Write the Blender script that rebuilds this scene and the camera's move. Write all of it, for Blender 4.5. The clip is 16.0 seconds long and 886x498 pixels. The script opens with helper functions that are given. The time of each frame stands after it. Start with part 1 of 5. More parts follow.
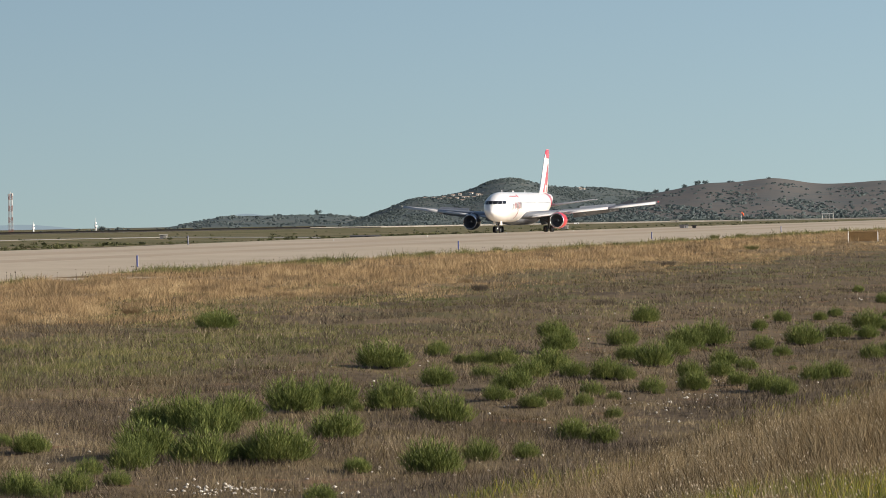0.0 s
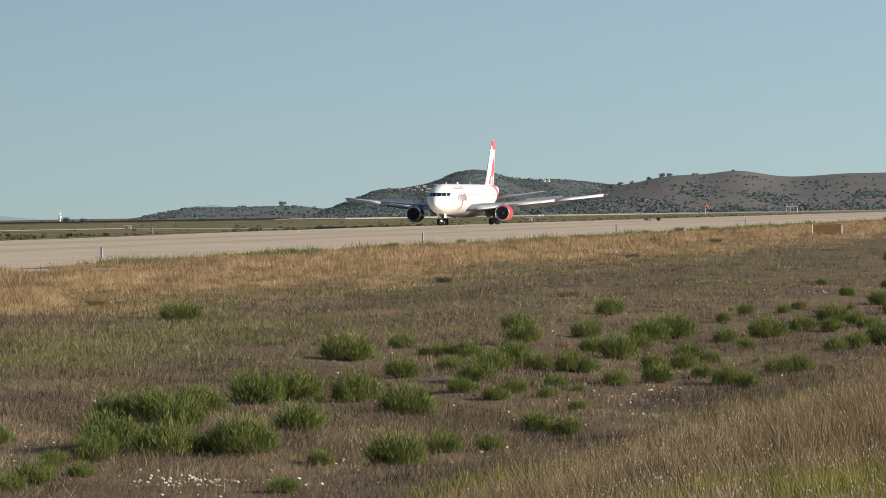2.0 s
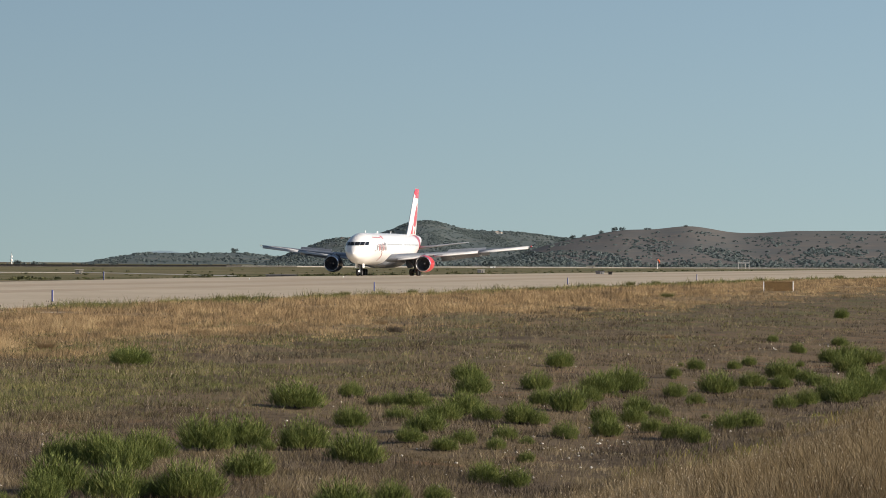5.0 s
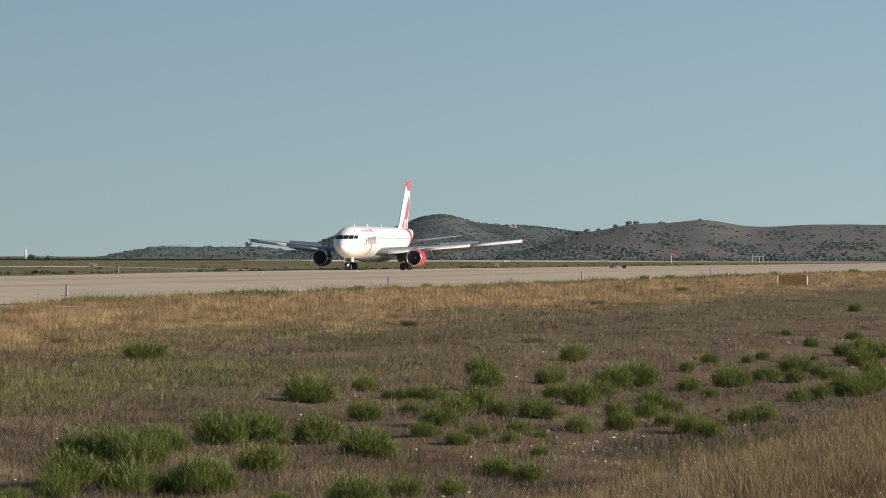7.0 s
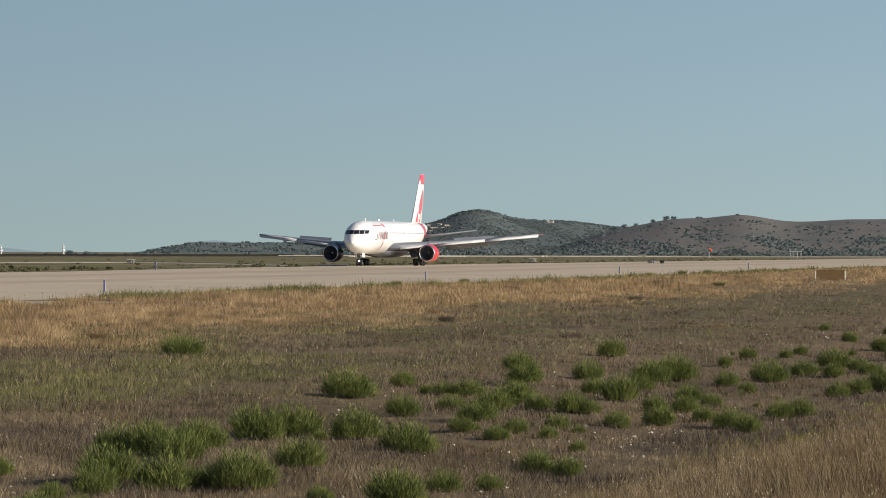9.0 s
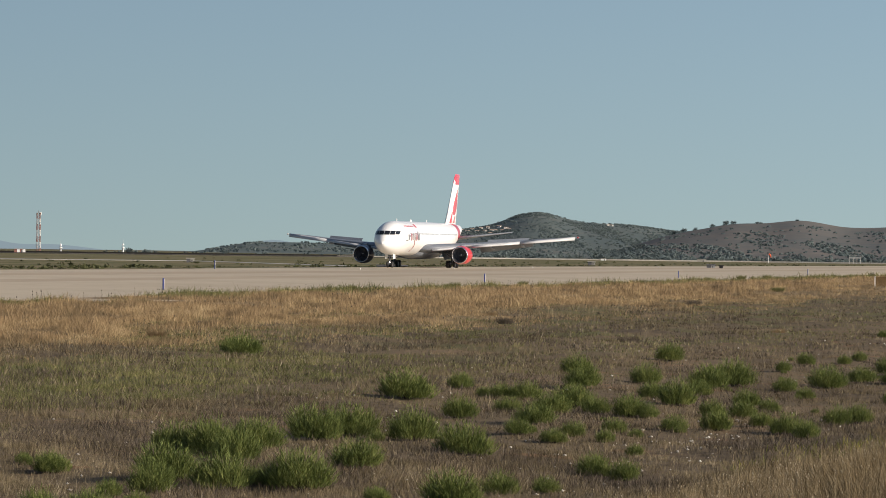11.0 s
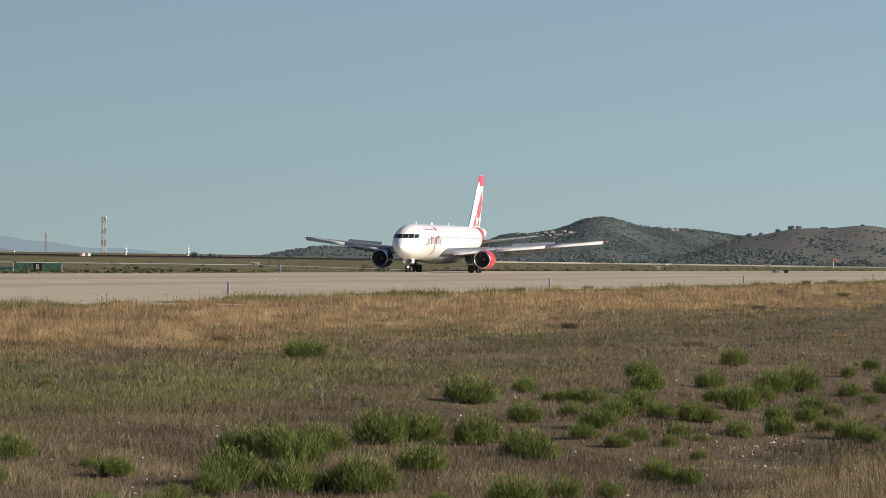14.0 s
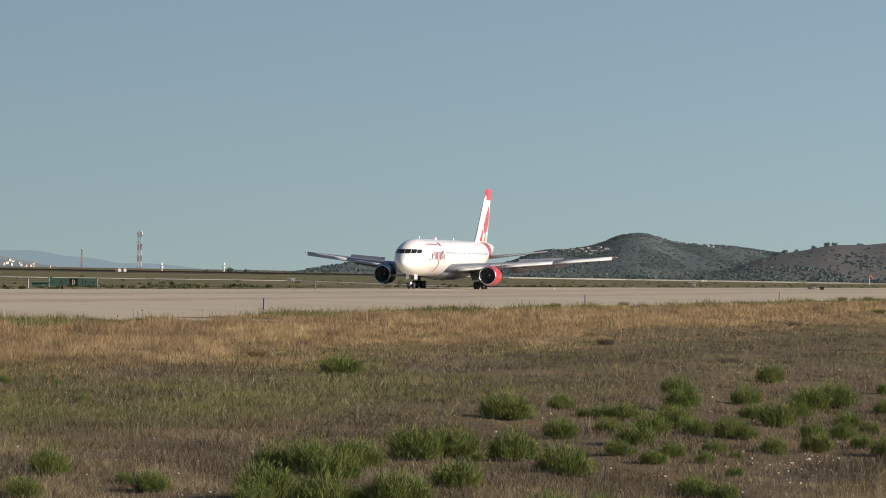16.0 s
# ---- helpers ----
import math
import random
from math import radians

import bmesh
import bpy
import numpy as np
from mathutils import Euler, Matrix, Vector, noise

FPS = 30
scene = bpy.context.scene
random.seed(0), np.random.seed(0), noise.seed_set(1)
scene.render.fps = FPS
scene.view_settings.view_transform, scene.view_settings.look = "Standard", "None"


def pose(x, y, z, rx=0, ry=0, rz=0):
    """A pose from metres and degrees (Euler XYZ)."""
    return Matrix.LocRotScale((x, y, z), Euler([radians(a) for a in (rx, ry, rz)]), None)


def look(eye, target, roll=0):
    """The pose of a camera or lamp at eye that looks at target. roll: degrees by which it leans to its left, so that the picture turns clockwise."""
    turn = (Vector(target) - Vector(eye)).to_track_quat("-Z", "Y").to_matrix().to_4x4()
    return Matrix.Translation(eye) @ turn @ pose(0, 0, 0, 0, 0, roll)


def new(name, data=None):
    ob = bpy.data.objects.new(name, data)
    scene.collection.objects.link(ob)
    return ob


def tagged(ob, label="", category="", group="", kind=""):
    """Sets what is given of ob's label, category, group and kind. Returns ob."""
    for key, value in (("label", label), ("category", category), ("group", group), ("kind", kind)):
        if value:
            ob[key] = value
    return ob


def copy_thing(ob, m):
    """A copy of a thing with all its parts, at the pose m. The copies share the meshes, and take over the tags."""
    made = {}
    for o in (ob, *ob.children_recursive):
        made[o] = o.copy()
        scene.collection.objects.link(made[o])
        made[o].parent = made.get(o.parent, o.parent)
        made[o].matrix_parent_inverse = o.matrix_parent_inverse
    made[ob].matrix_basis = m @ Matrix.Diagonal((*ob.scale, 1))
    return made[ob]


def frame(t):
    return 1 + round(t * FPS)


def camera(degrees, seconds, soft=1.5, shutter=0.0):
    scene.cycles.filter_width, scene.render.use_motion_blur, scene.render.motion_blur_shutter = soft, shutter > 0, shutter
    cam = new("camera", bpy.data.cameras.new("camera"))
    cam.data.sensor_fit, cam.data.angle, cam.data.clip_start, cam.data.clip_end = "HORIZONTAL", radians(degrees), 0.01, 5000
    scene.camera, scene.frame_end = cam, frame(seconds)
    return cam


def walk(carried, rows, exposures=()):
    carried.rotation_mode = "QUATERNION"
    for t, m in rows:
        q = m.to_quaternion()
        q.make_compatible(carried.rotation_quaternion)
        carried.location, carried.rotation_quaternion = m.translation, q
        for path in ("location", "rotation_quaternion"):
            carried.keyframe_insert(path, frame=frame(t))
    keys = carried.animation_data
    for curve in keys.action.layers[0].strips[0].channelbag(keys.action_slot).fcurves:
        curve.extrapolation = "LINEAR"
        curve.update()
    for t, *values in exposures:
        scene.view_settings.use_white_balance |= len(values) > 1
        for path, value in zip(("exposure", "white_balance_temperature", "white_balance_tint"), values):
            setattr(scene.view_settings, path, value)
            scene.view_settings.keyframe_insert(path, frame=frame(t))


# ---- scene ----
EYE = 2.558
# seconds, turn to the right, tilt up, roll (degrees)
PATH = [
    (0, -0.710, -0.376, -1.009),
    (0.5, -0.607, -0.406, -1.039),
    (1, -0.401, -0.450, -0.889),
    (1.5, -0.297, -0.507, -0.749),
    (2, -0.257, -0.487, -0.875),
    (2.5, -0.223, -0.334, -1.041),
    (3, -0.172, -0.196, -0.914),
    (3.5, 0.051, -0.048, -0.870),
    (4, 0.303, 0.093, -0.390),
    (4.2, 0.380, 0.134, -0.076),
    (6.3, 0.358, 0.158, 0.300),
    (6.5, 0.317, 0.129, 0.064),
    (7, 0.185, 0.074, 0.169),
    (7.5, 0.078, 0.064, 0.179),
    (8, -0.000, 0.053, 0.143),
    (8.5, -0.057, 0.042, 0.151),
    (9, -0.295, 0.013, 0.098),
    (9.5, -0.571, -0.023, 0.200),
    (9.7, -0.683, -0.036, 0.531),
    (11.8, -1.109, 0.066, 0.749),
    (12, -1.098, 0.066, 0.732),
    (12.5, -1.200, 0.037, 0.804),
    (13, -1.436, -0.004, 0.912),
    (13.5, -1.679, 0.011, 0.906),
    (14, -1.879, 0.076, 0.849),
    (14.5, -2.027, 0.175, 0.696),
    (15, -2.111, 0.258, 0.928),
    (15.5, -2.211, 0.280, 0.888),
    (16, -2.338, 0.274, 0.949),
]


def aim(yaw, tilt):
    a, b = radians(yaw), radians(tilt)
    return (1000 * math.sin(a) * math.cos(b), 1000 * math.cos(a) * math.cos(b), EYE + 1000 * math.sin(b))


cam = camera(11.281, 16.0, soft=0.85)
walk(cam, [(t, look((0, 0, EYE), aim(yaw, tilt), roll)) for t, yaw, tilt, roll in PATH], exposures=[(0, 0.14), (3.0, 0.17), (4.2, 0.07), (6.5, -0.04), (13.0, -0.02), (14.5, 0.0), (16, -0.07)])

# ---- light: a low sun behind the camera's right shoulder, clear sky ----
SUN_AZ, SUN_EL = 113.0, 21.5
world = bpy.data.worlds.new("sky")
scene.world = world
world.use_nodes = True
wn = world.node_tree
sky = wn.nodes.new("ShaderNodeTexSky")
sky.sky_type = "NISHITA"
sky.sun_disc = False
sky.sun_elevation, sky.sun_rotation = radians(SUN_EL), radians(SUN_AZ)
sky.altitude, sky.air_density, sky.dust_density, sky.ozone_density = 0, 0.85, 1.0, 1.8
coords = wn.nodes.new("ShaderNodeTexCoord")
lift = wn.nodes.new("ShaderNodeMapping")
lift.inputs["Location"].default_value = (0, 0, 0.078)
wn.links.new(coords.outputs["Generated"], lift.inputs["Vector"])
wn.links.new(lift.outputs[0], sky.inputs[0])
tint = wn.nodes.new("ShaderNodeVectorMath")
tint.operation = "MULTIPLY"
tint.inputs[1].default_value = (1.085, 1.033, 0.95)
wn.links.new(sky.outputs[0], tint.inputs[0])
# hazy air: the sky grows brighter towards the sun's side
parts = wn.nodes.new("ShaderNodeSeparateXYZ")
wn.links.new(coords.outputs["Generated"], parts.inputs[0])
sunward = wn.nodes.new("ShaderNodeMath")
sunward.operation, sunward.inputs[0].default_value = "POWER", 3.3
for op, k in (("MULTIPLY", 2.2), ("SINE", 0.0), ("MULTIPLY", 0.4545)):
    node = wn.nodes.new("ShaderNodeMath")
    node.operation, node.inputs[1].default_value = op, k
    wn.links.new((parts.outputs["X"] if op == "MULTIPLY" and k > 1 else side_on), node.inputs[0])
    side_on = node.outputs[0]
wn.links.new(side_on, sunward.inputs[1])
haze = wn.nodes.new("ShaderNodeVectorMath")
haze.operation = "SCALE"
wn.links.new(tint.outputs[0], haze.inputs[0])
wn.links.new(sunward.outputs[0], haze.inputs["Scale"])
wn.links.new(haze.outputs[0], wn.nodes["Background"].inputs[0])
wn.nodes["Background"].inputs[1].default_value = 0.108
sun_data = bpy.data.lights.new("sun", "SUN")
sun_data.energy, sun_data.angle, sun_data.color = 4.85, radians(0.6), (1.0, 0.86, 0.69)
sun = new("sun", sun_data)
_a, _e = radians(SUN_AZ), radians(SUN_EL)
sun.matrix_world = look((300 * math.sin(_a) * math.cos(_e), 300 * math.cos(_a) * math.cos(_e), 300 * math.sin(_e)), (0, 0, 0))


# ---- materials ----
def material(name, base, rough=0.6, metal=0.0, ramp=(), scale=3.0, fine=40.0, bump=0.0, island=0.0, spec=0.5, coat=0.0, stretch=1.0):
    """A principled material: base colour, two scales of noise over a ramp of colours, bump, and variation by piece."""
    m = bpy.data.materials.new(name)
    m.use_nodes = True
    nt = m.node_tree
    bsdf = nt.nodes["Principled BSDF"]
    bsdf.inputs["Roughness"].default_value = rough
    bsdf.inputs["Metallic"].default_value = metal
    bsdf.inputs["Specular IOR Level"].default_value = spec
    bsdf.inputs["Coat Weight"].default_value = coat
    bsdf.inputs["Base Color"].default_value = (*base, 1)
    geo = nt.nodes.new("ShaderNodeNewGeometry")
    tex = nt.nodes.new("ShaderNodeTexCoord")
    n1 = nt.nodes.new("ShaderNodeTexNoise")
    n1.inputs["Scale"].default_value = scale
    n1.inputs["Detail"].default_value = 4
    n2 = nt.nodes.new("ShaderNodeTexNoise")
    n2.inputs["Scale"].default_value = fine
    n2.inputs["Detail"].default_value = 3
    drawn = nt.nodes.new("ShaderNodeMapping")
    drawn.inputs["Scale"].default_value = (1, stretch, 1)
    nt.links.new(tex.outputs["Object"], drawn.inputs["Vector"])
    nt.links.new(drawn.outputs[0], n1.inputs["Vector"])
    nt.links.new(drawn.outputs[0], n2.inputs["Vector"])
    if ramp:
        mix = nt.nodes.new("ShaderNodeMath")
        mix.operation = "MULTIPLY_ADD"
        mix.inputs[1].default_value = 0.45
        nt.links.new(n2.outputs["Fac"], mix.inputs[0])
        half = nt.nodes.new("ShaderNodeMath")
        half.operation = "MULTIPLY"
        half.inputs[1].default_value = 0.55
        nt.links.new(n1.outputs["Fac"], half.inputs[0])
        nt.links.new(half.outputs[0], mix.inputs[2])
        gain = nt.nodes.new("ShaderNodeMath")
        gain.operation = "MULTIPLY_ADD"
        gain.inputs[1].default_value, gain.inputs[2].default_value = 1.9, -0.45
        nt.links.new(mix.outputs[0], gain.inputs[0])
        mix = out = gain
        if island:
            add = nt.nodes.new("ShaderNodeMath")
            add.operation = "MULTIPLY_ADD"
            sub = nt.nodes.new("ShaderNodeMath")
            sub.operation = "SUBTRACT"
            sub.inputs[1].default_value = 0.5
            nt.links.new(geo.outputs["Random Per Island"], sub.inputs[0])
            nt.links.new(sub.outputs[0], add.inputs[0])
            add.inputs[1].default_value = island
            nt.links.new(mix.outputs[0], add.inputs[2])
            out = add
        cr = nt.nodes.new("ShaderNodeValToRGB")
        cr.color_ramp.elements.remove(cr.color_ramp.elements[0])
        cr.color_ramp.elements[0].position = ramp[0][0]
        cr.color_ramp.elements[0].color = (*ramp[0][1], 1)
        for pos, col in ramp[1:]:
            cr.color_ramp.elements.new(pos).color = (*col, 1)
        nt.links.new(out.outputs[0], cr.inputs[0])
        nt.links.new(cr.outputs[0], bsdf.inputs["Base Color"])
    if bump:
        b = nt.nodes.new("ShaderNodeBump")
        b.inputs["Strength"].default_value = bump
        b.inputs["Distance"].default_value = 0.05
        nt.links.new(n2.outputs["Fac"], b.inputs["Height"])
        nt.links.new(b.outputs[0], bsdf.inputs["Normal"])
    return m


def glow(name, colour, strength):
    m = bpy.data.materials.new(name)
    m.use_nodes = True
    b = m.node_tree.nodes["Principled BSDF"]
    b.inputs["Base Color"].default_value = (*colour, 1)
    b.inputs["Emission Color"].default_value = (*colour, 1)
    b.inputs["Emission Strength"].default_value = strength
    return m


M_SOIL = material("dry_soil", (0.16, 0.12, 0.08), 0.95, ramp=[(0.2, (0.075, 0.058, 0.04)), (0.42, (0.128, 0.097, 0.065)), (0.6, (0.16, 0.124, 0.08)), (0.85, (0.22, 0.145, 0.092))], scale=0.12, fine=3.0, bump=0.6, spec=0.1)


def zoned(m):
    """Dry straw litter next to the runway, green patches in the field and red earth in the ditch, over the soil."""
    nt = m.node_tree
    bsdf = nt.nodes["Principled BSDF"]
    last = bsdf.inputs["Base Color"].links[0].from_socket
    geo = nt.nodes.new("ShaderNodeNewGeometry")

    def along(vec):
        d = nt.nodes.new("ShaderNodeVectorMath")
        d.operation = "DOT_PRODUCT"
        d.inputs[1].default_value = vec
        nt.links.new(geo.outputs["Position"], d.inputs[0])
        return d.outputs["Value"]

    def grain(scale, detail=4):
        n = nt.nodes.new("ShaderNodeTexNoise")
        n.inputs["Scale"].default_value, n.inputs["Detail"].default_value = scale, detail
        nt.links.new(geo.outputs["Position"], n.inputs["Vector"])
        return n.outputs["Fac"]

    def calc(op, a, b):
        n = nt.nodes.new("ShaderNodeMath")
        n.operation = op
        for sock, val in zip(n.inputs, (a, b)):
            if isinstance(val, float):
                sock.default_value = val
            else:
                nt.links.new(val, sock)
        return n.outputs[0]

    def rise(val, lo, hi):
        n = nt.nodes.new("ShaderNodeMapRange")
        n.inputs["From Min"].default_value, n.inputs["From Max"].default_value = lo, hi
        nt.links.new(val, n.inputs["Value"])
        return n.outputs["Result"]

    def over(base, colour, amount):
        n = nt.nodes.new("ShaderNodeMix")
        n.data_type = "RGBA"
        nt.links.new(amount, n.inputs["Factor"])
        nt.links.new(base, n.inputs["A"])
        n.inputs["B"].default_value = (*colour, 1)
        return n.outputs["Result"]

    out = along((-math.cos(radians(11.711)), math.sin(radians(11.711)), 0))
    ragged = calc("ADD", out, calc("MULTIPLY", grain(0.09), 22.0))
    straw = calc("MULTIPLY", calc("MULTIPLY", rise(ragged, 60.0, 70.0), rise(out, 200.0, 190.0)), rise(grain(0.7), 0.25, 0.6))
    last = over(last, (0.25, 0.18, 0.105), straw)
    green = calc("MULTIPLY", calc("MULTIPLY", rise(out, 28.0, 36.0), rise(out, 66.0, 52.0)), rise(grain(0.16), 0.48, 0.62))
    last = over(last, (0.125, 0.125, 0.055), calc("MULTIPLY", green, 0.75))
    red = calc("MULTIPLY", calc("MULTIPLY", rise(out, 15.0, 20.0), rise(out, 36.0, 28.0)), rise(grain(0.5), 0.60, 0.68))
    last = over(last, (0.25, 0.135, 0.075), calc("MULTIPLY", red, 0.6))
    nt.links.new(last, bsdf.inputs["Base Color"])


zoned(M_SOIL)
M_CONCRETE = material("runway_concrete", (0.4, 0.36, 0.3), 0.85, ramp=[(0.2, (0.455, 0.385, 0.295)), (0.5, (0.515, 0.44, 0.338)), (0.8, (0.56, 0.485, 0.378))], scale=0.03, fine=0.6, bump=0.1, spec=0.05)
M_STRAW = material("straw_grass", (0.4, 0.28, 0.13), 0.9, ramp=[(0.18, (0.115, 0.09, 0.06)), (0.38, (0.215, 0.155, 0.092)), (0.58, (0.36, 0.255, 0.14)), (0.82, (0.52, 0.40, 0.235))], scale=0.3, fine=1.1, island=0.28, spec=0.1, stretch=0.2)
M_DRY = material("dry_low_grass", (0.2, 0.15, 0.09), 0.95, ramp=[(0.12, (0.06, 0.048, 0.032)), (0.38, (0.13, 0.104, 0.065)), (0.58, (0.185, 0.15, 0.092)), (0.88, (0.32, 0.265, 0.175))], scale=0.11, fine=0.9, island=0.45, spec=0.1, stretch=0.25)
M_GREENGRASS = material("green_low_grass", (0.1, 0.12, 0.04), 0.9, ramp=[(0.2, (0.075, 0.085, 0.034)), (0.5, (0.145, 0.15, 0.06)), (0.85, (0.26, 0.235, 0.11))], scale=0.2, fine=1.5, island=0.5, spec=0.1, stretch=0.25)
M_PALE = material("bleached_stalk", (0.5, 0.44, 0.33), 0.9, ramp=[(0.2, (0.20, 0.165, 0.11)), (0.8, (0.44, 0.38, 0.28))], scale=0.5, fine=3.0, island=0.6, spec=0.1)
M_THATCH = material("dead_weed", (0.1, 0.085, 0.07), 0.95, ramp=[(0.2, (0.05, 0.042, 0.034)), (0.8, (0.15, 0.125, 0.10))], scale=0.5, fine=3.0, island=0.5, spec=0.1)
M_BANK = material("bank_grass", (0.3, 0.22, 0.12), 0.9, ramp=[(0.1, (0.055, 0.043, 0.026)), (0.4, (0.135, 0.10, 0.056)), (0.62, (0.225, 0.17, 0.095)), (0.92, (0.44, 0.36, 0.23))], scale=0.35, fine=2.0, island=0.6, spec=0.1)
M_SHRUB = material("shrub_leaf", (0.09, 0.13, 0.03), 0.7, ramp=[(0.2, (0.06, 0.083, 0.022)), (0.5, (0.13, 0.168, 0.045)), (0.85, (0.235, 0.26, 0.08))], scale=1.5, fine=6.0, island=0.5, spec=0.2)
M_HERB = material("yellow_green_herb", (0.16, 0.19, 0.04), 0.8, ramp=[(0.2, (0.075, 0.095, 0.02)), (0.5, (0.15, 0.175, 0.035)), (0.8, (0.27, 0.27, 0.05)), (0.95, (0.5, 0.4, 0.05))], scale=1.0, fine=5.0, island=0.7, spec=0.1)
# hill colours lean to pale blue-grey: the haze of distance is painted in
M_HAZEDHILL = material("hazed_hill_scrub", (0.1, 0.1, 0.07), 0.95, ramp=[(0.25, (0.112, 0.142, 0.146)), (0.5, (0.13, 0.157, 0.152)), (0.7, (0.152, 0.165, 0.155)), (0.9, (0.185, 0.175, 0.16))], scale=0.009, fine=0.07, spec=0.05)
# town hill colour is lightened and blued to stand for haze
M_HAZEDTOWN = material("hazed_town_slope", (0.24, 0.29, 0.32), 0.95, ramp=[(0.25, (0.19, 0.24, 0.27)), (0.8, (0.27, 0.31, 0.33))], scale=0.01, fine=0.06, spec=0.05)
# brown slopes, greyed in their colour for distance haze
M_HAZEDBROWN = material("hazed_brown_hill", (0.13, 0.115, 0.10), 0.95, ramp=[(0.2, (0.128, 0.145, 0.146)), (0.45, (0.158, 0.156, 0.148)), (0.65, (0.18, 0.166, 0.152)), (0.9, (0.24, 0.198, 0.17))], scale=0.008, fine=0.07, spec=0.05)
M_WHITE = material("white_paint", (0.88, 0.88, 0.88), 0.3, coat=0.4)
M_RED = material("red_paint", (0.62, 0.03, 0.045), 0.3, coat=0.4)
M_NAVY = material("dark_navy", (0.03, 0.032, 0.045), 0.35, coat=0.3)
M_DARKRED = material("dark_red_paint", (0.3, 0.03, 0.03), 0.35)
M_GREY = material("wing_grey", (0.3, 0.32, 0.35), 0.4, ramp=[(0.2, (0.17, 0.19, 0.225)), (0.8, (0.24, 0.26, 0.295))], scale=0.5, fine=5)
M_SLAT = material("bright_leading_edge", (0.5, 0.51, 0.53), 0.4)
M_DARKGREY = material("dark_grey_metal", (0.12, 0.12, 0.13), 0.5)
M_CHROME = material("polished_metal", (0.75, 0.75, 0.76), 0.22, metal=1.0)
M_BLACK = material("black_rubber", (0.02, 0.02, 0.022), 0.8)
M_GLASS = material("dark_glass", (0.015, 0.017, 0.02), 0.1)
M_LAMP = glow("lit_lamp", (1.0, 0.95, 0.85), 14.0)
M_BLUE = material("blue_plastic", (0.04, 0.065, 0.26), 0.45)
M_STEEL = material("galvanised_steel", (0.5, 0.5, 0.5), 0.5, metal=0.6)
M_ROADPALE = material("pale_concrete", (0.5, 0.47, 0.42), 0.9, ramp=[(0.3, (0.30, 0.28, 0.25)), (0.7, (0.42, 0.40, 0.36))], scale=0.05, fine=1.0)
M_BERM = material("dark_embankment", (0.05, 0.05, 0.045), 0.95, ramp=[(0.3, (0.022, 0.022, 0.02)), (0.7, (0.05, 0.048, 0.042))], scale=0.1, fine=1.0)


# near-black, for the far embankment line and the sign's centre panel
M_DARKLINE = material("near_black", (0.014, 0.014, 0.015), 0.9, ramp=[(0.2, (0.010, 0.010, 0.011)), (0.8, (0.02, 0.019, 0.018))], scale=0.1, fine=1.0, spec=0.05)
M_TYRED = material("tyre_worn_concrete", (0.33, 0.28, 0.22), 0.85, ramp=[(0.2, (0.42, 0.345, 0.262)), (0.8, (0.50, 0.415, 0.318))], scale=0.02, fine=0.3, spec=0.05)
M_FARGRASS = material("far_grass", (0.15, 0.14, 0.07), 0.95, ramp=[(0.3, (0.10, 0.107, 0.05)), (0.48, (0.158, 0.148, 0.078)), (0.64, (0.225, 0.185, 0.112))], scale=0.02, fine=0.15, spec=0.05)
M_FARBUSH = material("far_weeds", (0.08, 0.1, 0.03), 0.9, ramp=[(0.3, (0.055, 0.062, 0.028)), (0.7, (0.105, 0.11, 0.055))], scale=0.3, fine=2.0, island=0.4, spec=0.1)
# far leaves take a blue-grey haze tint in their base colour
M_HAZEDWOODS = material("hazed_woods", (0.05, 0.065, 0.04), 0.9, ramp=[(0.2, (0.096, 0.126, 0.136)), (0.8, (0.132, 0.16, 0.153))], scale=0.02, fine=0.2, island=0.3, spec=0.05)
M_SIGNGREEN = material("dark_green_metal", (0.03, 0.07, 0.05), 0.5)
M_SIGNGREEN2 = material("green_sign_face", (0.028, 0.075, 0.055), 0.5)
# sign brown taken darker to hold the shade on the sign's back
M_SIGNBROWN = material("shaded_brown_board", (0.14, 0.085, 0.035), 0.7, ramp=[(0.3, (0.13, 0.08, 0.03)), (0.7, (0.19, 0.115, 0.045))], scale=1.0, fine=8.0)
M_MASTRED = material("faded_red_paint", (0.24, 0.11, 0.09), 0.6)
M_ORANGE = material("orange_cloth", (0.75, 0.13, 0.05), 0.8)
M_TILE = material("roof_tile", (0.35, 0.17, 0.10), 0.8, ramp=[(0.3, (0.40, 0.29, 0.22)), (0.7, (0.52, 0.40, 0.32))], scale=0.5, fine=4.0)
M_WHITEWALL = material("white_render", (0.75, 0.73, 0.69), 0.85, ramp=[(0.3, (0.66, 0.64, 0.6)), (0.7, (0.8, 0.78, 0.74))], scale=0.3, fine=3.0)
# mountains emit the haze colour themselves; their base colour is black
M_HAZEGLOW = glow("haze_glow", (0.27, 0.345, 0.39), 0.92)
M_HAZEGLOW.node_tree.nodes["Principled BSDF"].inputs["Base Color"].default_value = (0, 0, 0, 1)


# ---- mesh helpers ----
def part(name, bm, mat, parent, label=""):
    me = bpy.data.meshes.new(name)
    bm.to_mesh(me)
    bm.free()
    me.materials.append(mat)
    ob = new(name, me)
    if parent is not None:
        ob.parent = parent
    return tagged(ob, label)


def smooth(ob):
    ob.data.polygons.foreach_set("use_smooth", [True] * len(ob.data.polygons))
    return ob


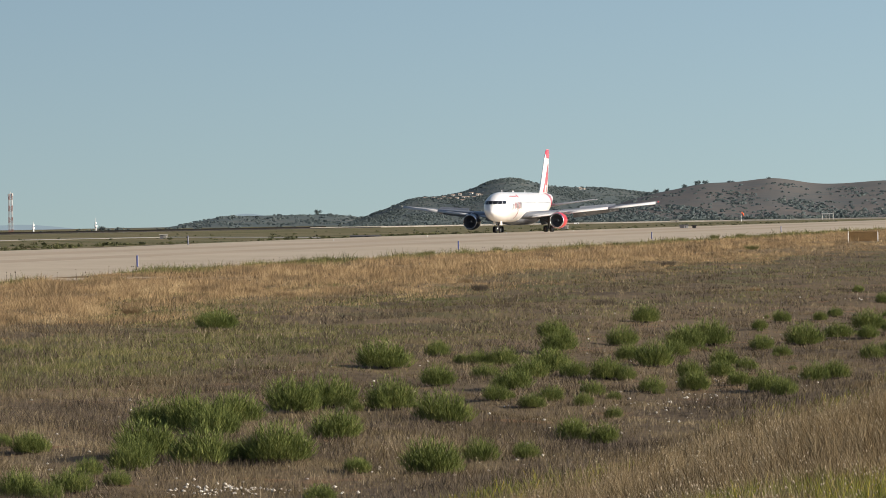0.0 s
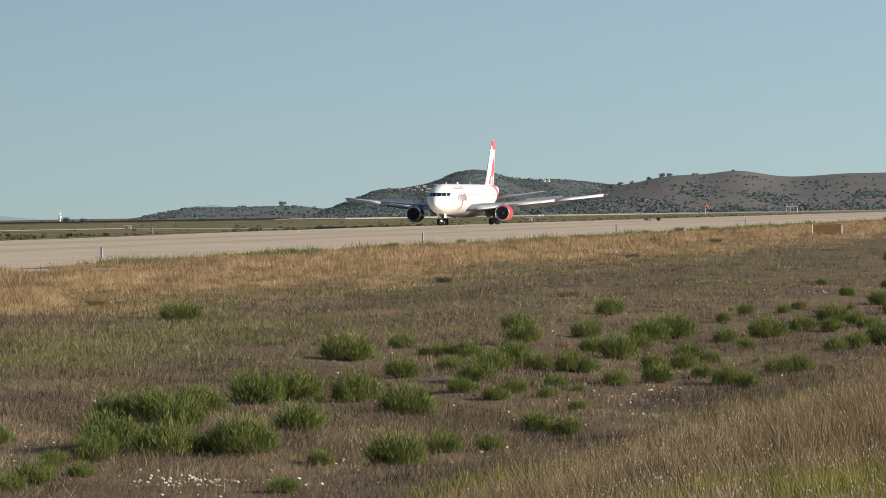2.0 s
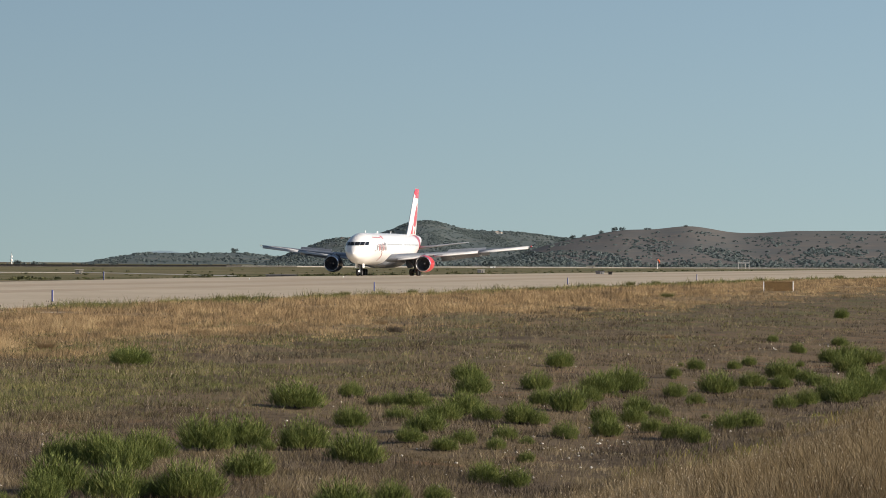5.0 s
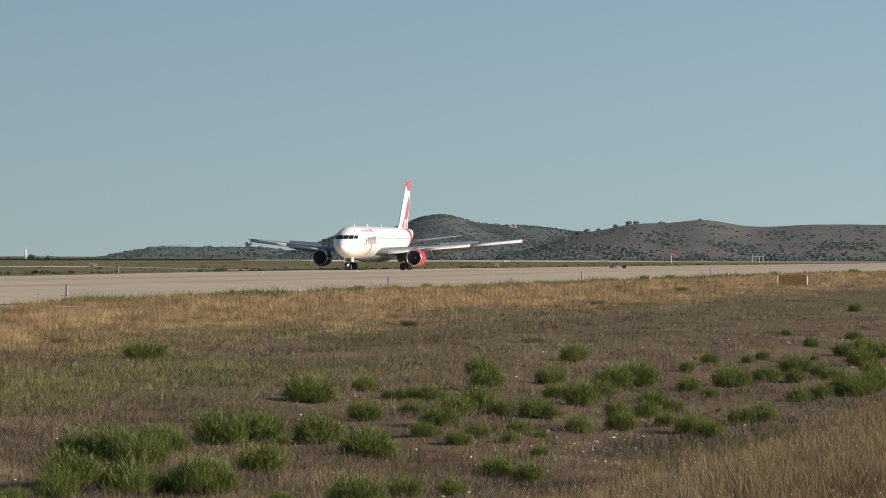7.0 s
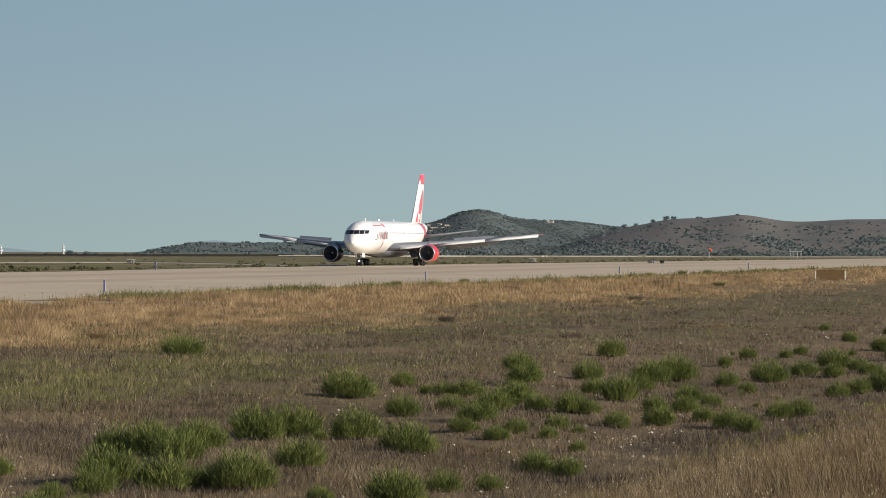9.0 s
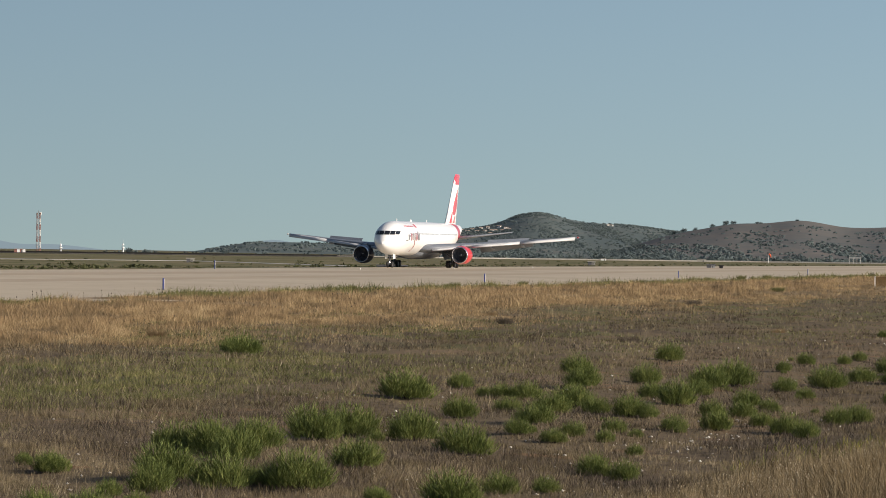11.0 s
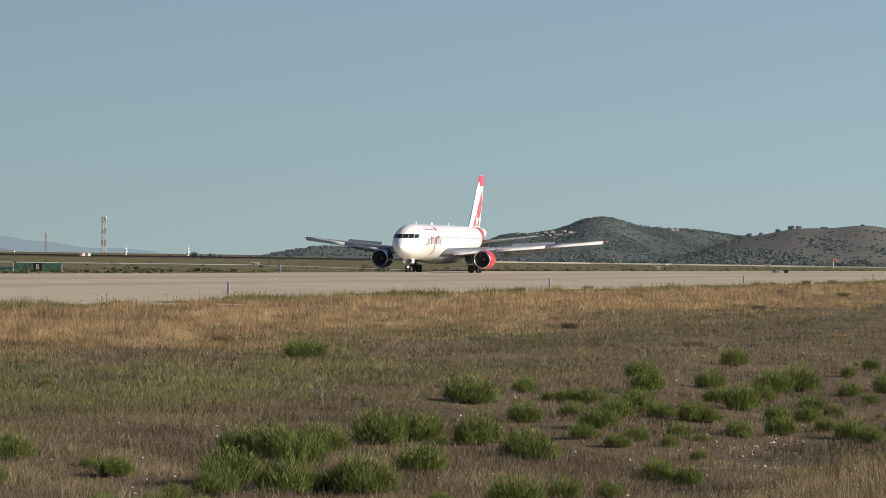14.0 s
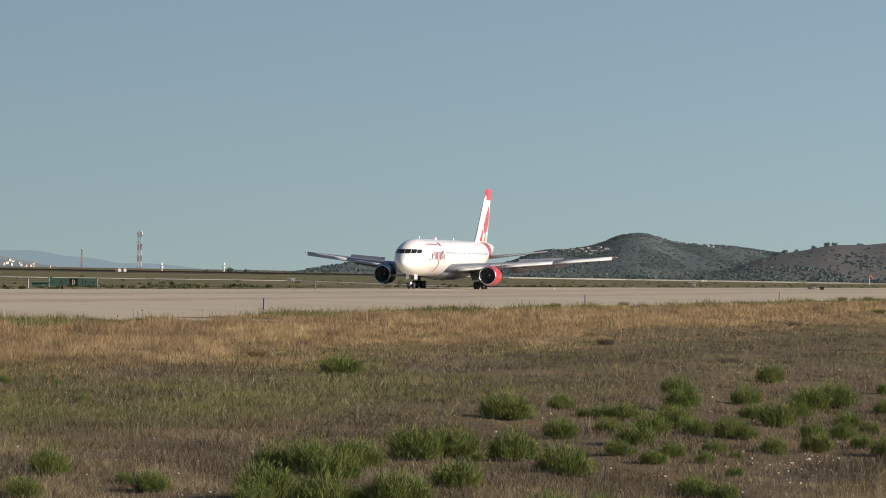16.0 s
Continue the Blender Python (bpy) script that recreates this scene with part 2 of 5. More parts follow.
def arrays(name, verts, faces, mat):
    """A mesh object from vertex and triangle arrays."""
    me = bpy.data.meshes.new(name)
    k = faces.shape[1]
    me.vertices.add(len(verts))
    me.vertices.foreach_set("co", np.asarray(verts, np.float32).ravel())
    me.loops.add(faces.size)
    me.loops.foreach_set("vertex_index", faces.astype(np.int32).ravel())
    me.polygons.add(len(faces))
    me.polygons.foreach_set("loop_start", np.arange(len(faces), dtype=np.int32) * k)
    me.polygons.foreach_set("loop_total", np.full(len(faces), k, np.int32))
    me.update(calc_edges=True)
    me.materials.append(mat)
    return new(name, me)


def box(bm, x0, y0, z0, x1, y1, z1, bevel=0.0):
    g = bmesh.ops.create_cube(bm, size=1.0, matrix=Matrix.Translation(((x0 + x1) / 2, (y0 + y1) / 2, (z0 + z1) / 2)) @ Matrix.Diagonal((x1 - x0, y1 - y0, z1 - z0, 1)))
    if bevel:
        edges = list({e for v in g["verts"] for e in v.link_edges})
        bmesh.ops.bevel(bm, geom=edges, offset=bevel, segments=2, affect="EDGES", profile=0.5)
    return bm


def tube(bm, a, b, r0, r1=None, seg=10):
    a, b = Vector(a), Vector(b)
    d = b - a
    m = Matrix.Translation((a + b) / 2) @ d.to_track_quat("Z", "Y").to_matrix().to_4x4()
    bmesh.ops.create_cone(bm, cap_ends=True, segments=seg, radius1=r0, radius2=r0 if r1 is None else r1, depth=d.length, matrix=m)
    return bm


def loft(bm, rings, close=True, caps=True):
    """Skin between rings of points of equal count."""
    rows = [[bm.verts.new(p) for p in ring] for ring in rings]
    n = len(rows[0])
    for r0, r1 in zip(rows, rows[1:]):
        for i in range(n if close else n - 1):
            j = (i + 1) % n
            bm.faces.new((r0[i], r0[j], r1[j], r1[i]))
    if caps:
        bm.faces.new(rows[0][::-1])
        bm.faces.new(rows[-1])
    bmesh.ops.recalc_face_normals(bm, faces=bm.faces[:])
    return bm


# ---- plan: the runway runs along U; P is the distance from the camera's standing point towards it ----
TURN = radians(11.711)
U = np.array([math.sin(TURN), math.cos(TURN)])
N = np.array([-U[1], U[0]])
PROFILE_P = [-3000, -60, 0, 6, 10, 14, 16, 22, 30, 40, 60, 97, 150, 165, 195, 230, 9000]
PROFILE_Z = [0.85, 0.85, 0.85, -0.1, -1.0, -1.8, -1.9, -1.65, -1.35, -1.15, -0.95, -0.8, 0, 0, -0.62, -0.6, -0.6]


def ground_z(x, y, rough=True):
    x, y = np.asarray(x, float), np.asarray(y, float)
    p, a = x * N[0] + y * N[1], x * U[0] + y * U[1]
    z = np.interp(p, PROFILE_P, PROFILE_Z)
    z = z + 0.0012 * (np.clip(a, 0, 700) - 340) * np.clip((150 - p) / 53, 0, 1) * np.clip((p - 5) / 40, 0, 1)
    z = z - 0.26 * np.clip((700 - a) / 110, 0, 1) * np.clip((p - 97) / 53, 0, 1) * np.clip((230 - p) / 40, 0, 1)
    if rough:
        w = np.clip((82 - p) / 6, 0, 1) * np.clip((p + 20) / 20, 0, 1)
        z = z + w * (0.09 * np.sin(x * 0.9 + 1.3 * np.sin(y * 0.31)) * np.sin(y * 0.47 + 0.8) + 0.06 * np.sin(x * 0.23 + y * 0.11) + 0.03 * np.sin(x * 2.1 + y * 0.9))
    return z


def place(p, a):
    xy = p * N + a * U
    return float(xy[0]), float(xy[1])


def sheet(name, p_values, a_values, mat, lift=0.0, rough=True, thick=0.0):
    pp, aa = np.meshgrid(p_values, a_values)
    x, y = pp * N[0] + aa * U[0], pp * N[1] + aa * U[1]
    z = ground_z(x, y, rough) + lift
    n, m = pp.shape
    v = np.stack([x, y, z], -1).reshape(-1, 3)
    i = np.arange(n * m).reshape(n, m)
    f = np.stack([i[:-1, :-1], i[:-1, 1:], i[1:, 1:], i[1:, :-1]], -1).reshape(-1, 4)[:, ::-1]
    ob = arrays(name, v, f, mat)
    ob.data.polygons.foreach_set("use_smooth", [True] * len(f))
    return ob


# ---- ground ----
ps = np.concatenate([[-4000, -1000, -200, -60], np.arange(-20, 8, 2.0), np.arange(8, 60, 0.6), np.arange(60, 100, 1.5), [110, 120, 130, 140, 150, 157, 165, 175, 185, 195, 210, 230, 260, 300, 400, 600, 1000, 2000, 4900]])
as_ = np.concatenate([[-4000, -1000, -200, -40, 0], np.arange(20, 260, 1.2), np.arange(260, 700, 6), [760, 900, 1100, 1400, 1800, 2300, 3000, 4800]])
tagged(sheet("ground", ps, as_, M_SOIL), "dry brown earth field with sparse grass", "ground", kind="structure")
tagged(sheet("runway", np.array([90.0, 94, 98, 105, 115, 125, 135, 145, 150, 155, 160, 165, 170, 180, 190.0]), np.concatenate([np.arange(-1500, 0, 100), np.arange(0, 1000, 10), np.arange(1000, 3001, 100)]), M_CONCRETE, lift=0.02, rough=False), "pale worn concrete runway with faint tyre marks", "runway", kind="structure")

tagged(sheet("runway_shoulder", np.array([82.2, 84, 87, 89.9]), np.arange(269.0, 286.5, 2.0), M_CONCRETE, lift=0.024, rough=False), "bare concrete shoulder at the runway edge", "shoulder", kind="structure")

for p0, p1 in ((120, 127), (138, 147)):
    tagged(sheet("tyre_marks", np.linspace(p0, p1, 3), np.arange(-600, 2600, 20), M_TYRED, lift=0.03, rough=False), "darker tyre-marked strip of the runway", "tyre marks", kind="structure")


# ---- hills ----
def bell(a, c, w):
    return np.exp(-(((a - c) / w) ** 2))


def step(a, lo, hi):
    t = np.clip((a - lo) / (hi - lo), 0, 1)
    return t * t * (3 - 2 * t)


def ridge_low(a):
    return 0.145 * step(a, -4.35, -3.4) * (1 - step(a, -2.2, -1.0)) - 0.05


def ridge_wooded(a):
    return -0.06 + (0.35 * step(a, -2.15, -0.9) + 0.215 * bell(a, 0.1, 0.52) + 0.10 * bell(a, 1.1, 0.75)) * (1 - 0.5 * step(a, 2.5, 6))


def ridge_brown(a):
    return -0.06 + 0.36 * step(a, 0.6, 2.2) + 0.16 * bell(a, 3.5, 0.55) + 0.10 * bell(a, 2.65, 0.45) + 0.11 * step(a, 3.6, 5.0)


def rough(x, y, s):
    return np.array([noise.fractal(Vector((float(i) * s, float(j) * s, 0.3)), 0.9, 2.0, 4) for i, j in zip(np.ravel(x), np.ravel(y))]).reshape(np.shape(x))


def hill_height(az, d, ridge, near, far):
    """Height of a hillside that climbs from near to its ridge at far."""
    t = np.clip((d - near) / (far - near), 0, 1)
    top = EYE + far * np.tan(np.radians(ridge(az)))
    climb = 0.12 * t + 0.88 * step(t, 0.0, 1.12)
    return -0.7 + (top + 0.7) * climb


def hill(name, ridge, near, far, az0, az1, label, mat):
    az = np.linspace(az0, az1, 260)
    d = np.concatenate([np.linspace(near, far, 36), [far + 60, far + 200]])
    A, D = np.meshgrid(az, d)
    x, y = D * np.sin(np.radians(A)), D * np.cos(np.radians(A))
    z = hill_height(A, np.minimum(D, far), ridge, near, far)
    t = np.clip((D - near) / (far - near), 0, 1)
    z = z + rough(x, y, 0.011) * 2.4 * t * (1 - 0.75 * t)
    z[-2:] -= np.array([[6.0], [40.0]])
    n, m = A.shape
    i = np.arange(n * m).reshape(n, m)
    f = np.stack([i[:-1, :-1], i[:-1, 1:], i[1:, 1:], i[1:, :-1]], -1).reshape(-1, 4)
    ob = arrays(name, np.stack([x, y, z], -1).reshape(-1, 3), f, mat)
    smooth(ob)
    return tagged(ob, label, "hill", kind="structure")


hill("hill_low", ridge_low, 3300, 3900, -5.0, -0.8, "haze-tinted low distant wooded hill", M_HAZEDHILL)
hill("hill_wooded", ridge_wooded, 2500, 3500, -2.4, 7.5, "haze-tinted wooded hill beyond the airfield", M_HAZEDHILL)
hill("hill_brown", ridge_brown, 2200, 2900, 0.4, 9.0, "haze-tinted brown scrub-covered hill with scattered trees", M_HAZEDBROWN)

# ---- grass: blades gathered in tufts, joined by kind ----
def blades(count, seed, accept, height, mat, name, label, per=3, spread=0.10, wide=1.5, d0=36.0, d1=370.0, az0=-8.8, az1=6.9, lean=0.35, billow=0.0):
    rng = np.random.default_rng(seed)
    az = np.radians(rng.uniform(az0, az1, count))
    d = 1 / rng.uniform(1 / d1, 1 / d0, count)
    x, y = d * np.sin(az), d * np.cos(az)
    p, a = x * N[0] + y * N[1], x * U[0] + y * U[1]
    keep = rng.random(count) < accept(p, a, x, y)
    x, y, d, p = x[keep], y[keep], d[keep], p[keep]
    n = len(x)
    tall = height(p, rng.random(n)) * (1 + 2 * billow * (wave(x, y * 0.2, 1.3, 1.0) - 0.5))
    x, y, d, tall = (np.repeat(v, per) for v in (x, y, d, tall))
    n = len(x)
    x = x + rng.normal(0, spread, n)
    y = y + rng.normal(0, spread * 2, n)
    tall = tall * rng.uniform(0.6, 1.15, n)
    z = ground_z(x, y) - 0.01
    w = np.maximum(0.006, d * 0.000126 * wide) * rng.uniform(0.6, 1.4, n)
    th = rng.uniform(-1.2, 1.2, n)
    wx, wy = w * np.cos(th) / 2, w * np.sin(th) / 2
    lx, ly = rng.normal(0.06, lean, n) * tall, rng.normal(0, lean, n) * tall
    base = np.stack([x, y, z], -1)
    v = np.stack([base + np.stack([-wx, -wy, 0 * z], -1), base + np.stack([wx, wy, 0 * z], -1), base + np.stack([lx, ly, tall], -1)], 1).reshape(-1, 3)
    f = np.arange(len(v)).reshape(-1, 3)
    return tagged(arrays(name, v, f, mat), label, "grass", kind="stuff")


def wave(x, y, s, k=0.0):
    return 0.5 + 0.25 * np.sin(x * s + 1.7 * np.sin(y * s * 0.6 + k) + k) + 0.25 * np.sin(y * s * 0.83 + 1.3 * np.sin(x * s * 0.71 - k) + 2 * k)


def green_patch(p, a, x, y):
    g = np.clip((wave(x, y * 0.25, 0.42, 1.0) + 0.4 * wave(x, y * 0.4, 1.3, 2.2) - 0.46) * 3.0, 0, 1) * np.clip((p - 26) / 8, 0, 1) * np.clip((66 - p) / 8, 0, 1)
    return g * (0.35 + 0.65 * np.clip((-x - 1) / 6, 0, 1))


def herb_patch(p, a, x, y):
    near = np.clip((42.9 - a) / 1.2, 0, 1) * np.clip((8.0 - p) / 0.6, 0, 1) * np.clip((wave(x, y * 0.5, 2.1, 0.6) - 0.3) * 3.5, 0, 1)
    ditch = np.clip(1.6 - np.abs(p - 14.2) / 0.9, 0, 1) * np.clip(1.6 - np.abs(a - 68.4) / 1.8, 0, 1)
    return 0.7 * near + 0.35 * ditch


def verge(a):
    """Where the grass ends along the runway: it stands back in one bare place."""
    return 92.4 - 10.5 * np.clip(1.6 - np.abs(a - 280) / 9, 0, 1) - 2.5 * wave(a, a, 0.05, 1.0)


blades(420000, 11, lambda p, a, x, y: ((p > 12.5) & (p < verge(a) - 1)) * np.clip((80 - p) / 18, 0.3, 1) * (0.3 + 0.7 * wave(x, y * 0.4, 0.55, 2.0)) * (1 - 0.6 * green_patch(p, a, x, y)), lambda p, r: 0.06 + 0.12 * r + 0.10 * np.clip((p - 35) / 20, 0, 1), M_DRY, "dry_grass", "short dry brown grass on the field", per=3, spread=0.16, wide=0.95, lean=0.5, d1=700, billow=0.4)
blades(480000, 12, lambda p, a, x, y: 0.75 * green_patch(p, a, x, y), lambda p, r: 0.08 + 0.14 * r, M_GREENGRASS, "green_grass", "patches of short green grass", per=3, spread=0.2, wide=1.1, lean=0.5)


def straw_cover(p, a, x, y):
    """How thickly the tall straw stands: a belt along the runway with a ragged field side and clumps in it."""
    belt = np.clip((p - 49 - 9 * (wave(x, y * 0.25, 0.22, 7.0) - 0.5)) / 9, 0.07, 1)
    clumps = np.clip(1.9 * wave(x, y * 0.3, 0.35, 3.0) * (0.5 + wave(x, y * 0.35, 1.1, 4.4)) - 0.2, 0.15, 1)
    return ((p > 46) & (p < verge(a))) * belt * clumps


blades(560000, 13, straw_cover, lambda p, r: (0.5 + 0.8 * r * r) * np.minimum(0.06 + 0.03 * (92.8 - p), 0.42) * (0.5 + 0.5 * np.clip((p - 52) / 12, 0, 1)), M_STRAW, "straw_grass", "tall golden dry grass beside the runway", per=4, spread=0.16, wide=0.7, d0=150, d1=800, lean=0.5, billow=0.75)
blades(200000, 14, lambda p, a, x, y: ((p > verge(a) - 7) & (p < verge(a) + 0.5) & (np.abs(a - 282) > 14)) * np.clip((wave(x, y * 0.3, 0.45, 5.0) + 0.3 * wave(x, y * 0.3, 1.9, 0.4) - 0.52) * 5, 0.05, 1), lambda p, r: 0.14 + 0.5 * r ** 2.5, M_GREENGRASS, "verge_weeds", "green weeds along the runway edge", per=5, spread=0.22, wide=1.1, d0=250, d1=900, lean=0.4, billow=0.6)
blades(230000, 15, lambda p, a, x, y: (p < 13.5) * np.clip((13.8 - p) / 1.5, 0, 1) * (0.4 + 0.6 * wave(x, y * 0.5, 0.8, 4.0)) * (1 - 0.85 * herb_patch(p, a, x, y)), lambda p, r: 0.10 + 0.32 * r ** 2.5, M_BANK, "bank_grass", "tall dry grass on the near bank", per=4, spread=0.14, wide=0.75, d0=22, d1=140, az0=-4, lean=0.5, billow=0.4)
blades(140000, 16, lambda p, a, x, y: (herb_patch(p, a, x, y) + ((p > 12) & (p < 15)) * np.clip((wave(x, y * 0.4, 0.5, 2.6) - 0.45) * 2, 0, 1) * 0.14), lambda p, r: 0.12 + 0.2 * r, M_HERB, "bank_herbs", "fresh green herbs in the ditch and on the bank", per=5, spread=0.09, wide=1.6, d0=22, d1=160, az0=-4, lean=0.4)
blades(170000, 17, lambda p, a, x, y: ((p > 2) & (p < 75)) * np.clip((wave(x, y * 0.3, 0.7, 6.0) - 0.25) * 1.4 + 0.5 * (p < 13), 0.05, 1) * (0.45 + 0.4 * ((p < 13) | (p > 34))), lambda p, r: 0.10 + 0.24 * r * r, M_PALE, "pale_stalks", "thin bleached stalks among the grass", per=1, wide=0.75, lean=0.4, d0=24)
blades(120000, 18, lambda p, a, x, y: ((p > 14) & (p < verge(a) - 2)) * np.clip((wave(x, y * 0.35, 0.9, 8.0) - 0.42) * 3, 0, 1) * np.clip((70 - p) / 15, 0.15, 1), lambda p, r: 0.08 + 0.18 * r, M_THATCH, "grey_thatch", "grey-brown dead weeds", per=4, spread=0.14, wide=1.2, lean=0.5)


def seed_heads(count, seed, name, label, mat, accept, d0, d1, size, low, high, az0=-8.8):
    """Small plump heads held above the grass on unseen thin stems, each a four-sided spindle."""
    rng = np.random.default_rng(seed)
    az = np.radians(rng.uniform(az0, 6.9, count))
    d = 1 / rng.uniform(1 / d1, 1 / d0, count)
    x, y = d * np.sin(az), d * np.cos(az)
    keep = rng.random(count) < accept(x * N[0] + y * N[1], x * U[0] + y * U[1], x, y)
    x, y, d = x[keep], y[keep], d[keep]
    n = len(x)
    z = ground_z(x, y)
    h = rng.uniform(low, high, n)
    r = size * rng.uniform(0.6, 1.4, n) * (0.6 + d / 120)
    lx = rng.normal(0, 0.12, n) * h
    o = np.zeros(n)
    top = np.stack([x + lx, y, z + h], -1)
    pts = [top + np.stack(q, -1) for q in ((-r, o, o), (o, -r, o), (r, o, o), (o, r, o), (o, o, 1.7 * r), (o, o, -1.5 * r))]
    foot = np.stack([x, y, z], -1)
    w = 0.0035 * (0.6 + d / 120)
    pts += [foot + np.stack([-w, o, o], -1), foot + np.stack([w, o, o], -1)]
    v = np.stack(pts, 1).reshape(-1, 3)
    f = np.array([(0, 1, 4), (1, 2, 4), (2, 3, 4), (3, 0, 4), (1, 0, 5), (2, 1, 5), (6, 7, 5)])
    f = (f[None] + 8 * np.arange(n)[:, None, None]).reshape(-1, 3)
    return tagged(arrays(name, v, f, mat), label, "grass", kind="stuff")


seed_heads(13000, 41, "pale_seed_heads", "pale fluffy seed heads over the bank grass", M_PALE, lambda p, a, x, y: (p > 3) * (p < 13.2) * (0.35 + 0.65 * wave(x, y * 0.6, 0.9, 1.5)), 24, 150, 0.008, 0.10, 0.36, az0=-4)
seed_heads(2200, 42, "field_seed_heads", "small pale flower heads in the field", M_PALE, lambda p, a, x, y: (p > 13.2) * (p < 55) * np.clip((wave(x, y * 0.4, 0.5, 3.3) - 0.35) * 2, 0.05, 1), 60, 260, 0.007, 0.04, 0.16)
seed_heads(600, 43, "dark_seed_heads", "dark dry thistle heads in the grass", M_THATCH, lambda p, a, x, y: (p > 30) * (p < 92), 150, 500, 0.011, 0.25, 0.5)

# tall seed stalks that stand up over the verge
rng = np.random.default_rng(21)
bm_v, bm_f = [], []
for _ in range(260):
    p, a = rng.uniform(74, 88), rng.uniform(230, 620)
    x, y = place(p, a)
    z = float(ground_z(x, y))
    hgt, r = rng.uniform(0.35, 0.75), 0.015
    k = len(bm_v)
    hx = rng.normal(0, 0.1)
    bm_v += [(x - r, y, z), (x + r, y, z), (x + hx, y, z + hgt), (x + hx - 0.03, y, z + hgt), (x + hx, y, z + hgt - 0.04), (x + hx + 0.03, y, z + hgt), (x + hx, y, z + hgt + 0.05)]
    bm_f += [(k, k + 1, k + 2), (k + 3, k + 4, k + 5), (k + 3, k + 5, k + 6)]
tagged(arrays("seed_stalks", np.array(bm_v), np.array(bm_f), M_BERM), "dark dry seed heads above the verge grass", "grass", kind="stuff")

# pale stones in the ditch
rng = np.random.default_rng(22)
unit = np.array([(1, 0, 0), (-1, 0, 0), (0, 1, 0), (0, -1, 0), (0, 0, 0.7), (0, 0, -0.7)], float)
octa = np.array([(0, 2, 4), (2, 1, 4), (1, 3, 4), (3, 0, 4), (2, 0, 5), (1, 2, 5), (3, 1, 5), (0, 3, 5)])
sv, sf = [], []
for k in range(520):
    p, a = rng.uniform(13.5, 34), rng.uniform(55, 230)
    if rng.random() < 0.35:
        p, a = rng.normal(17.5, 1.6), rng.uniform(60, 120)
    elif rng.random() < 0.3:
        p, a = rng.normal(19.5, 0.6), rng.normal(72.0, 0.7)
    elif rng.random() < 0.07:
        p, a = rng.normal(18.1, 0.4), rng.normal(107.0, 1.2)
    x, y = place(p, a)
    s = rng.uniform(0.012, 0.035) * (1 + a / 200)
    sv.append(unit * s * rng.uniform(0.6, 1.3, (6, 3)) + (x, y, float(ground_z(x, y)) + 0.02 + s * 0.2))
    sf.append(octa + 6 * k)
M_STONE = material("pale_stone", (0.5, 0.47, 0.42), 0.9, ramp=[(0.3, (0.35, 0.32, 0.28)), (0.7, (0.62, 0.6, 0.55))], scale=1.0, fine=8.0, island=0.5)
tagged(arrays("stones", np.concatenate(sv), np.concatenate(sf), M_STONE), "small pale stones scattered in the ditch", "stones", kind="stuff")


# ---- shrubs ----
def shrub_mesh(seed, shoots):
    """Upright sprays of narrow leaves that fan out over several lobes, one unit wide, with a thick inside."""
    rng = np.random.default_rng(seed)
    lobes = [(rng.uniform(-0.08, 0.08), rng.uniform(-0.08, 0.08), 0.36, 1.0)]
    for k in range(5):
        th = k * 1.257 + rng.uniform(-0.4, 0.4)
        q = rng.uniform(0.2, 0.34)
        lobes.append((q * math.cos(th), q * math.sin(th), rng.uniform(0.13, 0.24), rng.uniform(0.55, 0.95)))
    share = np.array([r * r for _, _, r, _ in lobes])
    pick = rng.choice(len(lobes), shoots, p=share / share.sum())
    v = []
    for k in pick:
        cx, cy, r, tall = lobes[k]
        q, th = math.sqrt(rng.random()), rng.uniform(0, 2 * math.pi)
        x, y = cx + r * q * math.cos(th), cy + r * q * math.sin(th)
        top = 0.62 * tall * (0.36 + 0.64 * math.sqrt(1 - q * q)) * rng.uniform(0.6, 1.15)
        ox, oy = 0.2 * q * math.cos(th) + rng.normal(0, 0.045), 0.2 * q * math.sin(th) + rng.normal(0, 0.045)
        for _ in range(6):
            f = rng.uniform(0.12, 1) ** 0.7
            bx, by, bz = x + ox * f, y + oy * f, top * f
            a = rng.uniform(0, 2 * math.pi)
            w, ln = 0.0072, rng.uniform(0.045, 0.11)
            tx, ty = rng.normal(0, 0.03) + ox * 0.3, rng.normal(0, 0.03) + oy * 0.3
            v += [(bx - w * math.cos(a), by - w * math.sin(a), bz), (bx + w * math.cos(a), by + w * math.sin(a), bz), (bx + tx, by + ty, bz + ln)]
    v = np.array(v)
    return arrays("foliage", v, np.arange(len(v)).reshape(-1, 3), M_SHRUB)


def shrub(seed):
    root = new("shrub")
    leaf = shrub_mesh(seed, 1000)
    leaf.parent = root
    bm = bmesh.new()
    rng = random.Random(seed)
    for _ in range(14):
        x, y = rng.uniform(-0.2, 0.2), rng.uniform(-0.2, 0.2)
        tube(bm, (x * 0.4, y * 0.4, -0.05), (x, y, 0.3), 0.012, 0.004, 5)
    part("woody_base", bm, M_BERM, root, "dark woody stems")
    return root


